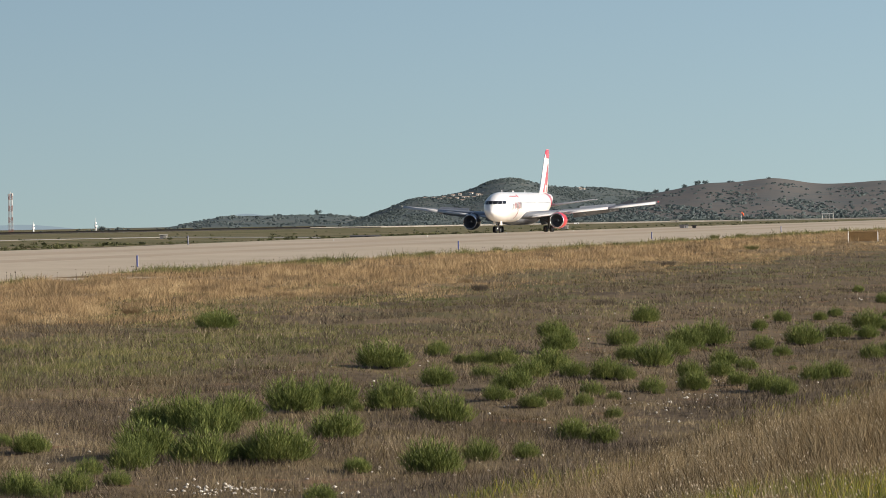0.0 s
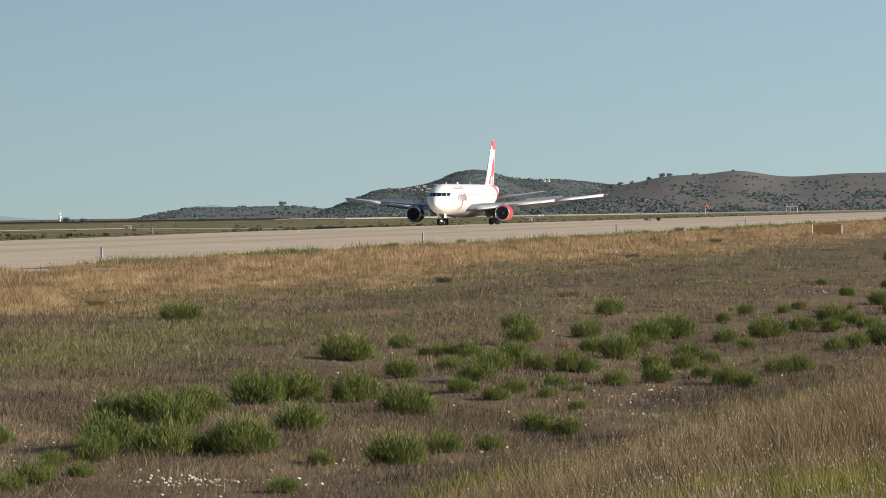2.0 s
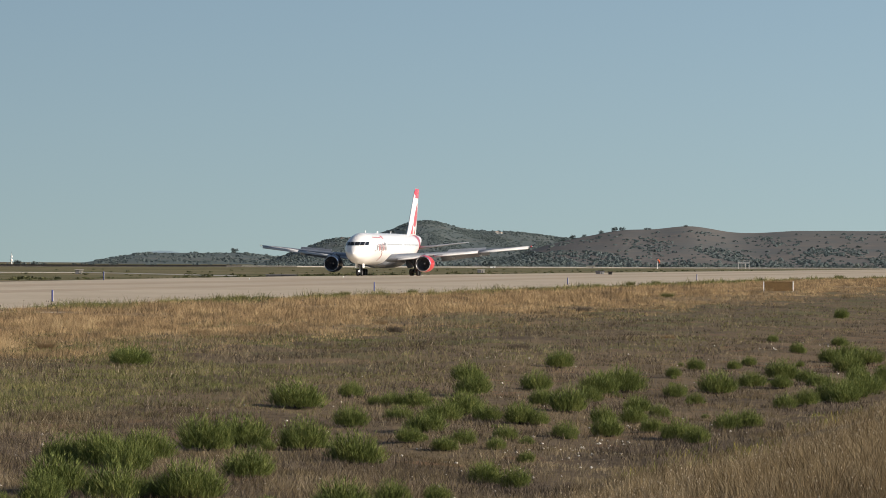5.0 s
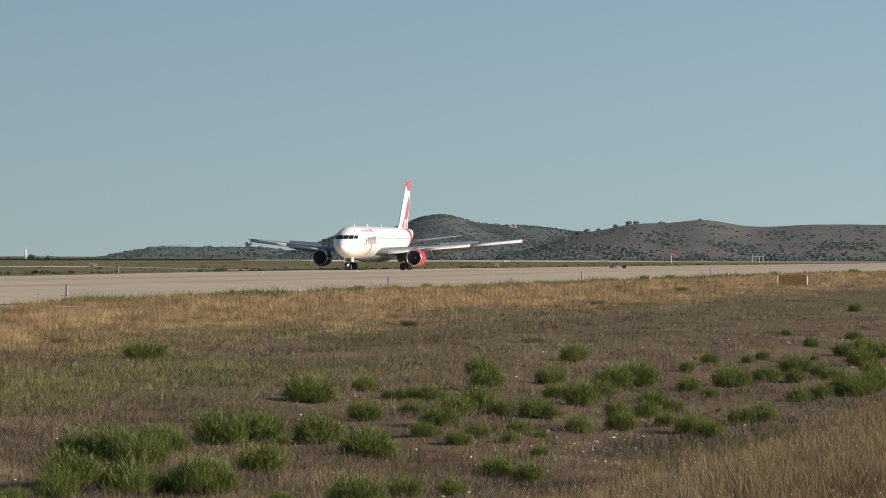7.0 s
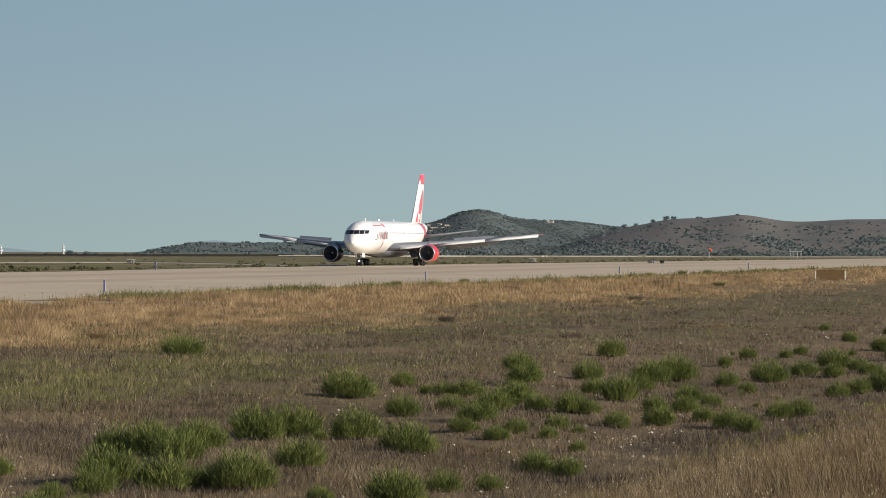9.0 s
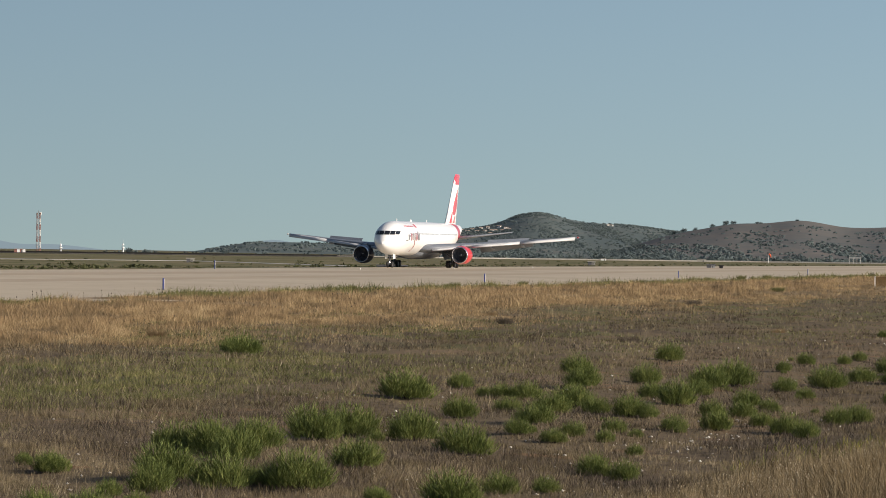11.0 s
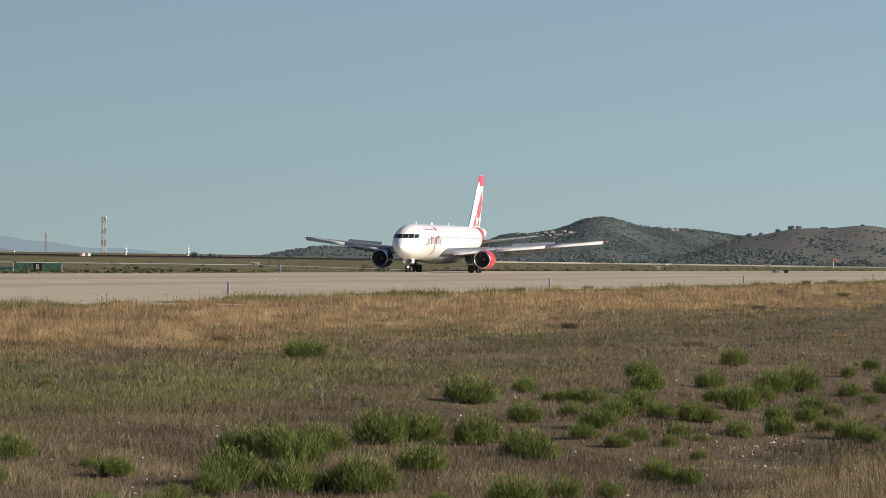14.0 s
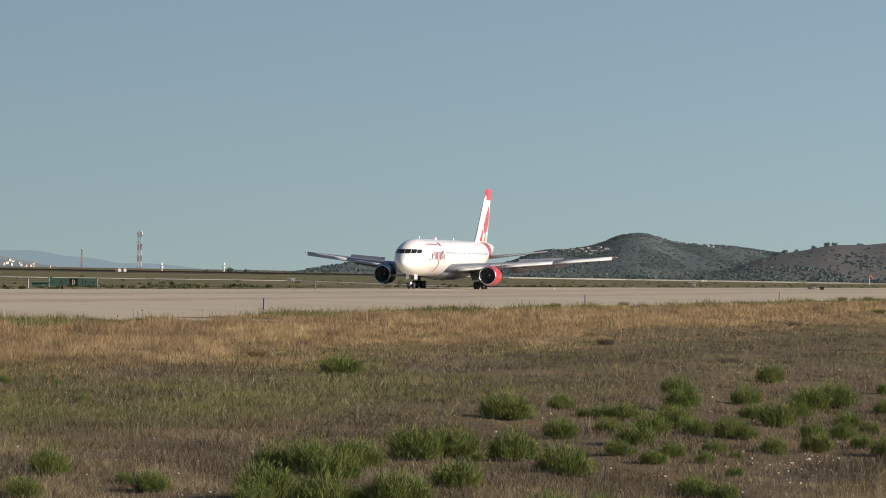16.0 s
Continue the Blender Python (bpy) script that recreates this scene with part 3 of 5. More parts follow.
SHRUBS = [
    [(25.7, 88.6, 0.87), (24.8, 88.2, 0.98), (22.2, 75.1, 0.79), (24.9, 92.2, 1.08), (25.3, 98.7, 1.22), (24.7, 99.8, 1.23), (23.0, 99.0, 1.05), (21.1, 95.7, 1.21), (21.0, 85.2, 0.94), (22.8, 78.2, 1.03), (21.4, 76.9, 1.01), (24.0, 87.3, 0.86), (20.9, 77.8, 0.56), (20.1, 77.4, 1.06), (17.2, 76.9, 1.04), (17.2, 81.1, 0.68), (18.3, 76.0, 0.44), (28.5, 121.7, 1.45), (28.4, 128.0, 0.69), (27.1, 125.2, 0.52), (25.8, 124.8, 0.88), (24.8, 111.5, 0.79), (29.7, 152.5, 1.12), (26.2, 135.2, 0.95), (28.9, 166.3, 0.96), (26.4, 147.4, 0.98), (23.0, 129.5, 0.75), (21.4, 124.8, 0.96), (23.0, 139.5, 1.16), (22.9, 144.5, 1.11)],
    [(20.2, 129.6, 0.79), (21.2, 144.1, 0.81), (20.0, 140.4, 0.57), (23.5, 159.1, 0.57), (24.2, 169.7, 0.69), (20.5, 148.9, 1.17), (19.9, 153.6, 0.94), (20.0, 163.3, 1.2), (18.8, 152.5, 0.66), (19.0, 161.4, 0.72), (17.0, 138.8, 0.79), (16.4, 139.7, 0.71), (16.1, 143.7, 1.09), (15.7, 146.4, 0.93), (21.5, 191.3, 0.97), (20.9, 192.9, 1.1), (24.9, 225.6, 0.8), (24.3, 203.3, 0.72), (28.8, 230.0, 0.53), (33.5, 305.1, 0.97), (19.0, 110.1, 0.63), (18.1, 111.4, 0.77), (19.7, 120.6, 0.69), (19.0, 121.1, 0.7), (17.2, 112.8, 0.6), (16.3, 110.9, 0.71), (15.3, 107.5, 0.66), (16.1, 118.6, 0.68), (15.5, 119.0, 0.61), (21.3, 116.7, 0.82)],
    [(20.8, 116.6, 0.54), (17.2, 90.2, 0.7), (16.5, 89.8, 0.6), (16.4, 81.4, 0.47), (18.1, 99.8, 0.38), (23.2, 115.8, 0.89), (23.3, 119.0, 1.07), (22.4, 117.5, 0.75), (22.5, 109.9, 0.92), (21.7, 104.2, 0.64), (20.0, 107.5, 0.58), (19.6, 104.1, 0.48), (20.5, 102.6, 0.59), (19.4, 107.0, 0.34), (20.6, 105.2, 0.61), (24.6, 116.6, 0.75), (26.5, 124.7, 0.64), (19.3, 128.2, 0.56), (22.8, 136.9, 0.7), (23.8, 177.7, 0.59), (24.0, 183.9, 0.56), (17.8, 155.2, 0.79), (18.0, 169.1, 0.86), (28.4, 82.5, 0.77), (25.6, 80.1, 0.64), (40.9, 121.5, 0.48), (47.2, 137.6, 0.33), (49.2, 138.1, 0.48), (26.7, 81.8, 0.28), (26.6, 75.8, 0.61)],
    [(21.6, 69.7, 0.66), (22.2, 68.9, 0.68), (21.7, 68.6, 0.55), (25.5, 80.0, 0.53), (26.5, 81.4, 0.28), (21.3, 71.3, 0.42), (22.3, 73.0, 0.43), (18.4, 76.2, 0.44), (17.3, 69.1, 0.45), (19.6, 181.3, 1.26), (20.1, 192.0, 1.46), (16.8, 168.2, 0.85), (15.7, 143.1, 1.0), (15.5, 147.0, 1.12), (16.0, 156.8, 0.89), (43.5, 159.0, 1.29), (44.3, 160.3, 0.84)],
]
models = [shrub(s) for s in (1, 2, 3, 4, 5)]
used = set()
rng = random.Random(5)
k = 0
for belt in SHRUBS:
    for p, a, w in belt:
        x, y = place(p, a)
        size = w * rng.uniform(0.92, 1.04)
        m = pose(x, y, float(ground_z(x, y)) - 0.03, 0, 0, rng.uniform(0, 360))
        src = models[k % 5]
        ob = copy_thing(src, m) if k >= 5 else src
        ob.matrix_basis = m @ Matrix.Diagonal((size, size, min(size, 1.15) * rng.uniform(1.02, 1.3), 1))
        tagged(ob, "small low shrub with narrow green leaves" if w < 0.7 else "dense bushy green shrub with upright narrow leaves", "shrub", "shrubs in the ditch")
        k += 1
for _ in range(26):
    p, a = rng.gauss(21.0, 2.5), rng.uniform(95, 190)
    if p < 15.5 or p > 33:
        continue
    x, y = place(p, a)
    size = rng.uniform(0.18, 0.4)
    ob = copy_thing(models[rng.randrange(5)], pose(x, y, float(ground_z(x, y)) - 0.03))
    ob.matrix_basis = pose(x, y, float(ground_z(x, y)) - 0.03, 0, 0, rng.uniform(0, 360)) @ Matrix.Diagonal((size, size, size * rng.uniform(0.9, 1.4), 1))
    tagged(ob, "small low shrub with narrow green leaves", "shrub", "shrubs in the ditch")

def tuft(p, a, w, mat, label, seed, rise=0.8):
    """A loose tussock of long blades."""
    rng = np.random.default_rng(seed)
    n = 420
    x, y = place(p, a)
    r = w * 0.35 * np.sqrt(rng.random(n))
    th = rng.uniform(0, 2 * math.pi, n)
    bx, by = r * np.cos(th), r * np.sin(th)
    tall = rng.uniform(0.25, 0.6, n) * w * rise
    lx, ly = bx * rng.uniform(0.4, 1.4, n) + rng.normal(0, 0.1 * w, n), by * rng.uniform(0.4, 1.4, n)
    hw = 0.012 * w
    z0 = np.zeros(n) - 0.05
    v = np.stack([np.stack([bx - hw, by, z0], -1), np.stack([bx + hw, by, z0], -1), np.stack([bx + lx, by + ly, tall], -1)], 1).reshape(-1, 3)
    ob = arrays("grass_tussock", v, np.arange(len(v)).reshape(-1, 3), mat)
    ob.location = (x, y, float(ground_z(x, y)))
    return tagged(ob, label, "tussock", "tussocks in the field")


TUSSOCKS = [(53.9, 251.0, 0.84, 0), (48.3, 228.0, 1.0, 1), (36.5, 199.2, 1.15, 1), (33.1, 222.5, 0.74, 0), (62.1, 416.5, 1.49, 2), (78.3, 263.2, 0.99, 3), (79.5, 260.0, 0.64, 3), (88.0, 307.2, 0.85, 3), (87.0, 309.3, 1.0, 3), (85.7, 308.5, 0.65, 3), (90.6, 365.3, 1.2, 3), (90.6, 401.8, 1.0, 3), (90.6, 405.4, 1.36, 3), (90.6, 436.3, 1.26, 3), (90.6, 575.2, 1.63, 3), (90.6, 597.2, 1.51, 3), (89.6, 542.4, 1.29, 3), (48.9, 174.8, 0.92, 2), (89.2, 809.0, 1.91, 3), (52.9, 314.0, 1.2, 1), (72.9, 370.9, 1.43, 1), (54.6, 212.1, 1.1, 0), (54.2, 184.2, 1.06, 0), (58.4, 218.9, 1.26, 0), (63.8, 227.4, 1.07, 0), (69.7, 295.2, 1.38, 0)]
KINDS = [(M_STRAW, "pale straw-coloured tussock of dry grass"), (M_THATCH, "grey-brown tussock of dead grass"), (M_GREENGRASS, "green tussock of coarse grass"), (M_GREENGRASS, "rank green weeds beside the runway")]
for k, (p, a, w, kind) in enumerate(TUSSOCKS):
    tuft(p, a, w * (0.75 if kind == 3 else 0.8), *KINDS[kind], 50 + k, 0.95 if kind == 3 else 0.8)

# ---- far field ----
tagged(sheet("grassland", np.concatenate([[192, 200, 215, 230, 260, 300], np.arange(360, 1000, 60), [1300, 2000, 3000]]), np.concatenate([np.arange(-400, 2000, 40), np.arange(2000, 4200, 200)]), M_FARGRASS, lift=0.05, rough=False), "flat olive and brown grassland beyond the runway", "grassland", kind="structure")


def far(az, d):
    return d * math.sin(radians(az)), d * math.cos(radians(az))


def band(name, points, width, z0, z1, mat, label, category):
    """A long low strip along points given by bearing and distance."""
    bm = bmesh.new()
    rings = []
    for az, d in points:
        x, y = far(az, d)
        x2, y2 = far(az, d + width)
        rings.append([(x, y, z0), (x, y, z1), (x2, y2, z1), (x2, y2, z0)])
    loft(bm, rings)
    return tagged(part(name, bm, mat, None), label, category, kind="structure")


band("taxiway", [(-9.5, 960), (-7.9, 1010), (-4.3, 1075), (-3.3, 960), (-2.2, 850)], 45, -0.62, -0.5, M_ROADPALE, "pale concrete taxiway across the grass", "taxiway")
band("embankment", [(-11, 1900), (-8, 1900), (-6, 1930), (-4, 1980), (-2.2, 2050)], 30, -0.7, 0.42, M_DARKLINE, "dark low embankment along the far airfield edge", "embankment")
band("embankment_road", [(-11, 1860), (-8, 1860), (-6, 1890), (-4, 1940), (-1.5, 2010)], 20, -0.7, -0.15, M_BERM, "grassy perimeter track below the embankment", "track")
band("perimeter_road", [(-2.4, 2040), (0, 2080), (3, 2100), (9, 2100)], 25, -0.7, 0.02, M_ROADPALE, "pale concrete perimeter road at the foot of the hills", "road")

# low bushes in the far field
rng = np.random.default_rng(31)
def clump_cloud(name, spots, mat, label, leaves=40, leaf=0.2, flat=0.7, category="bushes"):
    v = []
    for x, y, z, r in spots:
        u = rng.normal(size=(leaves, 3))
        u /= np.linalg.norm(u, axis=1)[:, None]
        u[:, 2] = np.abs(u[:, 2])
        c = u * r * rng.uniform(0.55, 1.05, (leaves, 1)) * (1, 1, flat * 1.6) + (x, y, z)
        tri = c[:, None, :] + rng.normal(size=(leaves, 3, 3)) * r * leaf
        v.append(tri.reshape(-1, 3))
    v = np.concatenate(v)
    return tagged(arrays(name, v, np.arange(len(v)).reshape(-1, 3), mat), label, category, kind="stuff")


def dome_cloud(name, spots, mat, label, category, leaves=18):
    """Far crowns and bushes: leaf clumps that lie on the outside of uneven low domes, joined."""
    n = len(spots)
    at = np.array(spots)
    u = rng.normal(size=(n, leaves, 3))
    u[..., 2] = np.abs(u[..., 2]) + 0.15
    u /= np.linalg.norm(u, axis=-1, keepdims=True)
    r = at[:, None, 3:4]
    size = rng.uniform(0.8, 1.5, (n, 1, 3)) * (1, 1, 0.7)
    c = at[:, None, :3] + u * r * size * rng.uniform(0.75, 1.1, (n, leaves, 1))
    t1 = np.cross(u, rng.normal(size=(n, leaves, 3)))
    t1 /= np.linalg.norm(t1, axis=-1, keepdims=True)
    t2 = np.cross(u, t1)
    k = 0.55 * r
    v = np.stack([c + k * t1, c + k * (-0.5 * t1 + 0.87 * t2), c + k * (-0.5 * t1 - 0.87 * t2)], 2).reshape(-1, 3)
    return tagged(arrays(name, v, np.arange(len(v)).reshape(-1, 3), mat), label, category, kind="stuff")


spots = []
for _ in range(700):
    p, a = 199 + rng.exponential(55), rng.uniform(300, 1600)
    x, y = place(p, a)
    if rng.random() < 0.25 + 0.75 * (math.sin(a * 0.03) > 0.2):
        spots.append((x, y, float(ground_z(x, y, False)) + 0.03, rng.uniform(0.2, 0.65)))
for _ in range(650):
    p, a = rng.uniform(194, 207), rng.uniform(380, 1100)
    x, y = place(p, a)
    spots.append((x, y, float(ground_z(x, y, False)) + 0.03, rng.uniform(0.15, 0.5) * (0.5 + (math.sin(a * 0.05) + math.sin(a * 0.023) > 0))))
clump_cloud("field_bushes", spots, M_FARBUSH, "low green weeds in the grassland", leaves=30, leaf=0.25, flat=0.35)

# woods and scrub on the hills
def hill_spots(ridge, near, far_d, az0, az1, count, t0, t1, size, dense):
    out = []
    while len(out) < count:
        az, t = rng.uniform(az0, az1), rng.uniform(t0, t1)
        if rng.random() > dense(az, t):
            continue
        d = near + (far_d - near) * t
        if ridge(np.array(az)) < -0.02:
            continue
        x, y = far(az, d)
        z = float(hill_height(np.array(az), np.array(d), ridge, near, far_d) + rough([x], [y], 0.011)[0] * 2.4 * t * (1 - 0.75 * t))
        out.append((x, y, z, rng.uniform(*size)))
    return out


def patchy(s, k):
    return lambda az, t: 0.15 + 0.85 * (math.sin(az * s + k + 2 * math.sin(t * 9 + az)) + math.sin(t * 14 + az * s * 0.6 + k) > 0.25)


dome_cloud("hill_woods", hill_spots(ridge_wooded, 2500, 3500, -2.1, 2.6, 8000, 0.03, 1.0, (0.45, 1.15), patchy(7, 0)), M_HAZEDWOODS, "haze-tinted woods on the far hill", "woods")
dome_cloud("hazed_hill_scrub", hill_spots(ridge_brown, 2200, 2900, 0.5, 8.0, 3600, 0.02, 0.85, (0.5, 1.35), lambda az, t: 1.0 if az < 2.3 - t else patchy(6, 1)(az, t) * (1.0 if t < 0.5 else 0.3)), M_HAZEDWOODS, "scattered haze-tinted scrub on the brown hill", "scrub")
dome_cloud("low_hill_woods", hill_spots(ridge_low, 3300, 3900, -4.2, -1.6, 500, 0.2, 1.0, (0.8, 1.6), patchy(9, 2)), M_HAZEDWOODS, "haze-tinted woods on the low far hill", "woods")
foot = []
for _ in range(420):
    az = rng.uniform(-6.0, 8.0)
    if -1.6 > az and rng.random() < 0.8 and not (-5.3 < az < -4.6):
        continue
    x, y = far(az, rng.uniform(2130, 2230))
    foot.append((x, y, -0.5, rng.uniform(0.7, 2.2) * (1.0 if az > -1.6 else 0.8)))
clump_cloud("foot_hedge", foot, M_HAZEDWOODS, "hedge of haze-tinted bushes at the foot of the hills", 36, 0.28, category="hedge")


def tree(az, d, z, hgt, wide, label):
    root = new("tree")
    x, y = far(az, d)
    root.location = (x, y, z)
    bm = bmesh.new()
    tube(bm, (0, 0, -0.6), (0.1, 0, hgt * 0.55), hgt * 0.05, hgt * 0.03, 7)
    for k in range(4):
        a = k * 1.6 + az
        tube(bm, (0.05, 0, hgt * 0.4), (wide * 0.3 * math.cos(a), wide * 0.3 * math.sin(a), hgt * 0.75), hgt * 0.02, hgt * 0.01, 5)
    part("trunk", bm, M_BERM, root, "dark trunk with limbs")
    r = np.random.default_rng(int(az * 100) % 997 + 3)
    n = 420
    lobes = [(r.uniform(-0.28, 0.28) * wide, r.uniform(-0.28, 0.28) * wide, hgt * r.uniform(0.35, 0.72), wide * r.uniform(0.2, 0.32)) for _ in range(7)]
    v = []
    for _ in range(n):
        lx, ly, lz, lr = lobes[r.integers(7)]
        u = r.normal(size=3)
        u /= np.linalg.norm(u)
        c = np.array((lx, ly, lz)) + u * lr * (0.5 + 0.5 * r.random()) * (1, 1, 0.75)
        v.append(c + r.normal(size=(3, 3)) * wide * 0.045)
    v = np.concatenate(v)
    crown = arrays("crown", v, np.arange(len(v)).reshape(-1, 3), M_HAZEDWOODS)
    crown.parent = root
    return tagged(root, label, "tree", "trees on the skyline")


def on_ridge(ridge, near, far_d, az, drop=0.0):
    return float(EYE + far_d * math.tan(radians(float(ridge(np.array(az))))) - drop)


for az, hgt, wide in ((2.02, 4.2, 4.6), (2.16, 3.2, 3.6), (2.38, 3.4, 4.0), (2.56, 4.6, 5.6), (2.65, 3.6, 4.4), (2.95, 2.8, 3.4), (3.0, 2.4, 2.6), (3.46, 2.2, 3.2), (1.9, 3.4, 3.6)):
    tree(az, 2890, on_ridge(ridge_brown, 2200, 2900, az) - 1.7, hgt * 0.9, wide, "dark round tree on the skyline of the brown hill")
tree(-2.3, 3880, on_ridge(ridge_low, 3300, 3900, -2.3) - 0.6, 5.5, 7.0, "lone umbrella-shaped pine on the low hill")
tree(-5.05, 2150, -0.6, 3.0, 4.4, "dark tree at the airfield edge")
tree(-4.85, 2170, -0.6, 2.4, 3.6, "dark tree at the airfield edge")


# far mountains, their haze given as an even glow of the surface
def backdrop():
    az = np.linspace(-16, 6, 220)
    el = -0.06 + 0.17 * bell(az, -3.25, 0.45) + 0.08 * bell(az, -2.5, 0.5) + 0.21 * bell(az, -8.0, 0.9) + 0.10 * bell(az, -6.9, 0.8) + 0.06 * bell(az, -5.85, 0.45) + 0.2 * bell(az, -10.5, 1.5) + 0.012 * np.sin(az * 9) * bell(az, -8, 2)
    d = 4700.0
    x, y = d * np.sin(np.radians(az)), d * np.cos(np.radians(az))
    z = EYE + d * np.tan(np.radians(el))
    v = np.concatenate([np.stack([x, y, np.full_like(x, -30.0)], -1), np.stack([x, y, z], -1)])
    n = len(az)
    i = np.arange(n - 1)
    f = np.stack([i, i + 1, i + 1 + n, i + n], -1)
    return tagged(arrays("backdrop", v, f, M_HAZEGLOW), "pale blue mountains on the horizon with glowing painted haze", "mountains", kind="structure")


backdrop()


# ---- airliner ----
airliner = tagged(new("airliner"), "white twin-engine airliner with red tail and engines on the runway", "airplane")
Z_AXIS = 4.6
# distance behind the nose, half width, half height, height of the centre
STATIONS = [(0, 0.06, 0.0591, 3.64), (0.25, 0.52, 0.492, 3.66), (0.7, 0.9, 0.867, 3.74), (1.4, 1.3, 1.3, 3.9), (2.2, 1.64, 1.71, 4.09), (3.2, 1.97, 2.11, 4.26), (4.4, 2.24, 2.4, 4.39), (6, 2.43, 2.59, 4.49), (8, 2.51, 2.66, 4.52), (34, 2.515, 2.66, 4.52), (38, 2.48, 2.54, 4.62), (42, 2.22, 2.23, 4.9), (46, 1.78, 1.79, 5.32), (50, 1.18, 1.26, 5.79), (53, 0.66, 0.768, 6.12), (54.9, 0.22, 0.295, 6.32)]
NOSE = 5.5


def hull(d, ang, out=0.0):
    """A point on the fuselage skin: d behind the nose, ang from the port side upwards."""
    w, h, z = (np.interp(d, [s[0] for s in STATIONS], [s[k] for s in STATIONS]) for k in (1, 2, 3))
    return Vector((NOSE - d, (w + out) * math.cos(ang), z + (h + out) * math.sin(ang)))


def body_section(name, d0, d1, mat, step_d, out=0.0, a0=0.0, a1=2 * math.pi, n=40, label="", caps=False):
    bm = bmesh.new()
    k = max(2, int((d1 - d0) / step_d) + 1)
    full = abs(a1 - a0 - 2 * math.pi) < 1e-6
    angs = [a0 + (a1 - a0) * i / (n if full else n - 1) for i in range(n)]
    loft(bm, [[hull(d, a, out) for a in angs] for d in np.linspace(d0, d1, k)], close=full, caps=caps and full)
    ob = smooth(part(name, bm, mat, airliner, label))
    return ob


fus = body_section("fuselage", 0.0, 54.9, M_WHITE, 0.5, label="white painted fuselage", caps=True)
body_section("tail_band", 44.6, 47.6, M_RED, 0.5, out=0.012, label="red band round the tail")
body_section("tail_edge", 47.65, 48.1, M_DARKRED, 0.3, out=0.014, label="dark red stripe")


def patch(name, d0, d1, a0, a1, mat, parent=airliner, out=0.012, label="", skew=0.0):
    """A thin piece that follows the skin, for windows, doors and paint."""
    bm = bmesh.new()
    nd, na = max(2, int((d1 - d0) / 0.4) + 1), max(3, int(abs(a1 - a0) / 0.08) + 1)
    rows = []
    for i in range(nd):
        rows.append([hull(d0 + (d1 - d0) * i / (nd - 1) + skew * j / (na - 1), a0 + (a1 - a0) * j / (na - 1), out) for j in range(na)])
    loft(bm, rows, close=False, caps=False)
    return smooth(part(name, bm, mat, parent, label))


def height_angle(d, z):
    h, zc = (np.interp(d, [s[0] for s in STATIONS], [s[k] for s in STATIONS]) for k in (2, 3))
    return math.asin(max(-1, min(1, (z - zc) / h)))


# cockpit windows: three dark panes on each side of the centre post
def skin_at(y, z, out=0.02):
    """The point of the nose skin that shows at this width and height from the front."""
    lo, hi = 0.0, 9.0
    for _ in range(40):
        d = (lo + hi) / 2
        w, h, zc = (np.interp(d, [s[0] for s in STATIONS], [s[k] for s in STATIONS]) for k in (1, 2, 3))
        if (y / w) ** 2 + ((z - zc) / h) ** 2 > 1:
            lo = d
        else:
            hi = d
    return Vector((NOSE - hi + out, y * (1 + out / 2), z + out * 0.5))


for side in (1, -1):
    for y0, y1, z0, z1 in ((0.03, 0.80, 5.02, 5.62), (0.85, 1.44, 5.02, 5.62), (1.49, 1.9, 5.06, 5.6)):
        bm = bmesh.new()
        loft(bm, [[skin_at(side * (y0 + (y1 - y0) * i / 4), z0 + (z1 - z0) * k / 3) for k in range(4)] for i in range(5)], close=False, caps=False)
        smooth(part("cockpit_window", bm, M_GLASS, airliner, "dark cockpit window"))

# cabin windows and doors
for side in (1, -1):
    for i in range(60):
        d = 8.6 + i * 0.58
        if 14.5 < d < 15.4 or 28.0 < d < 29.4:
            continue
        a0, a1 = height_angle(d, 5.15), height_angle(d, 5.36)
        if side < 0:
            a0, a1 = math.pi - a0, math.pi - a1
        bm = bmesh.new()
        loft(bm, [[hull(x, a, 0.015) for a in (a0, (a0 + a1) / 2, a1)] for x in (d, d + 0.12, d + 0.24)], close=False, caps=False)
        part("cabin_window", bm, M_GREY, airliner)
    for d in (6.2, 41.0):
        a0, a1 = height_angle(d, 4.1), height_angle(d, 5.95)
        if side < 0:
            a0, a1 = math.pi - a0, math.pi - a1
        for e0, e1 in ((d, d + 0.05), (d + 1.05, d + 1.1)):
            patch("door_seam", e0, e1, a0, a1, M_GREY, out=0.012)

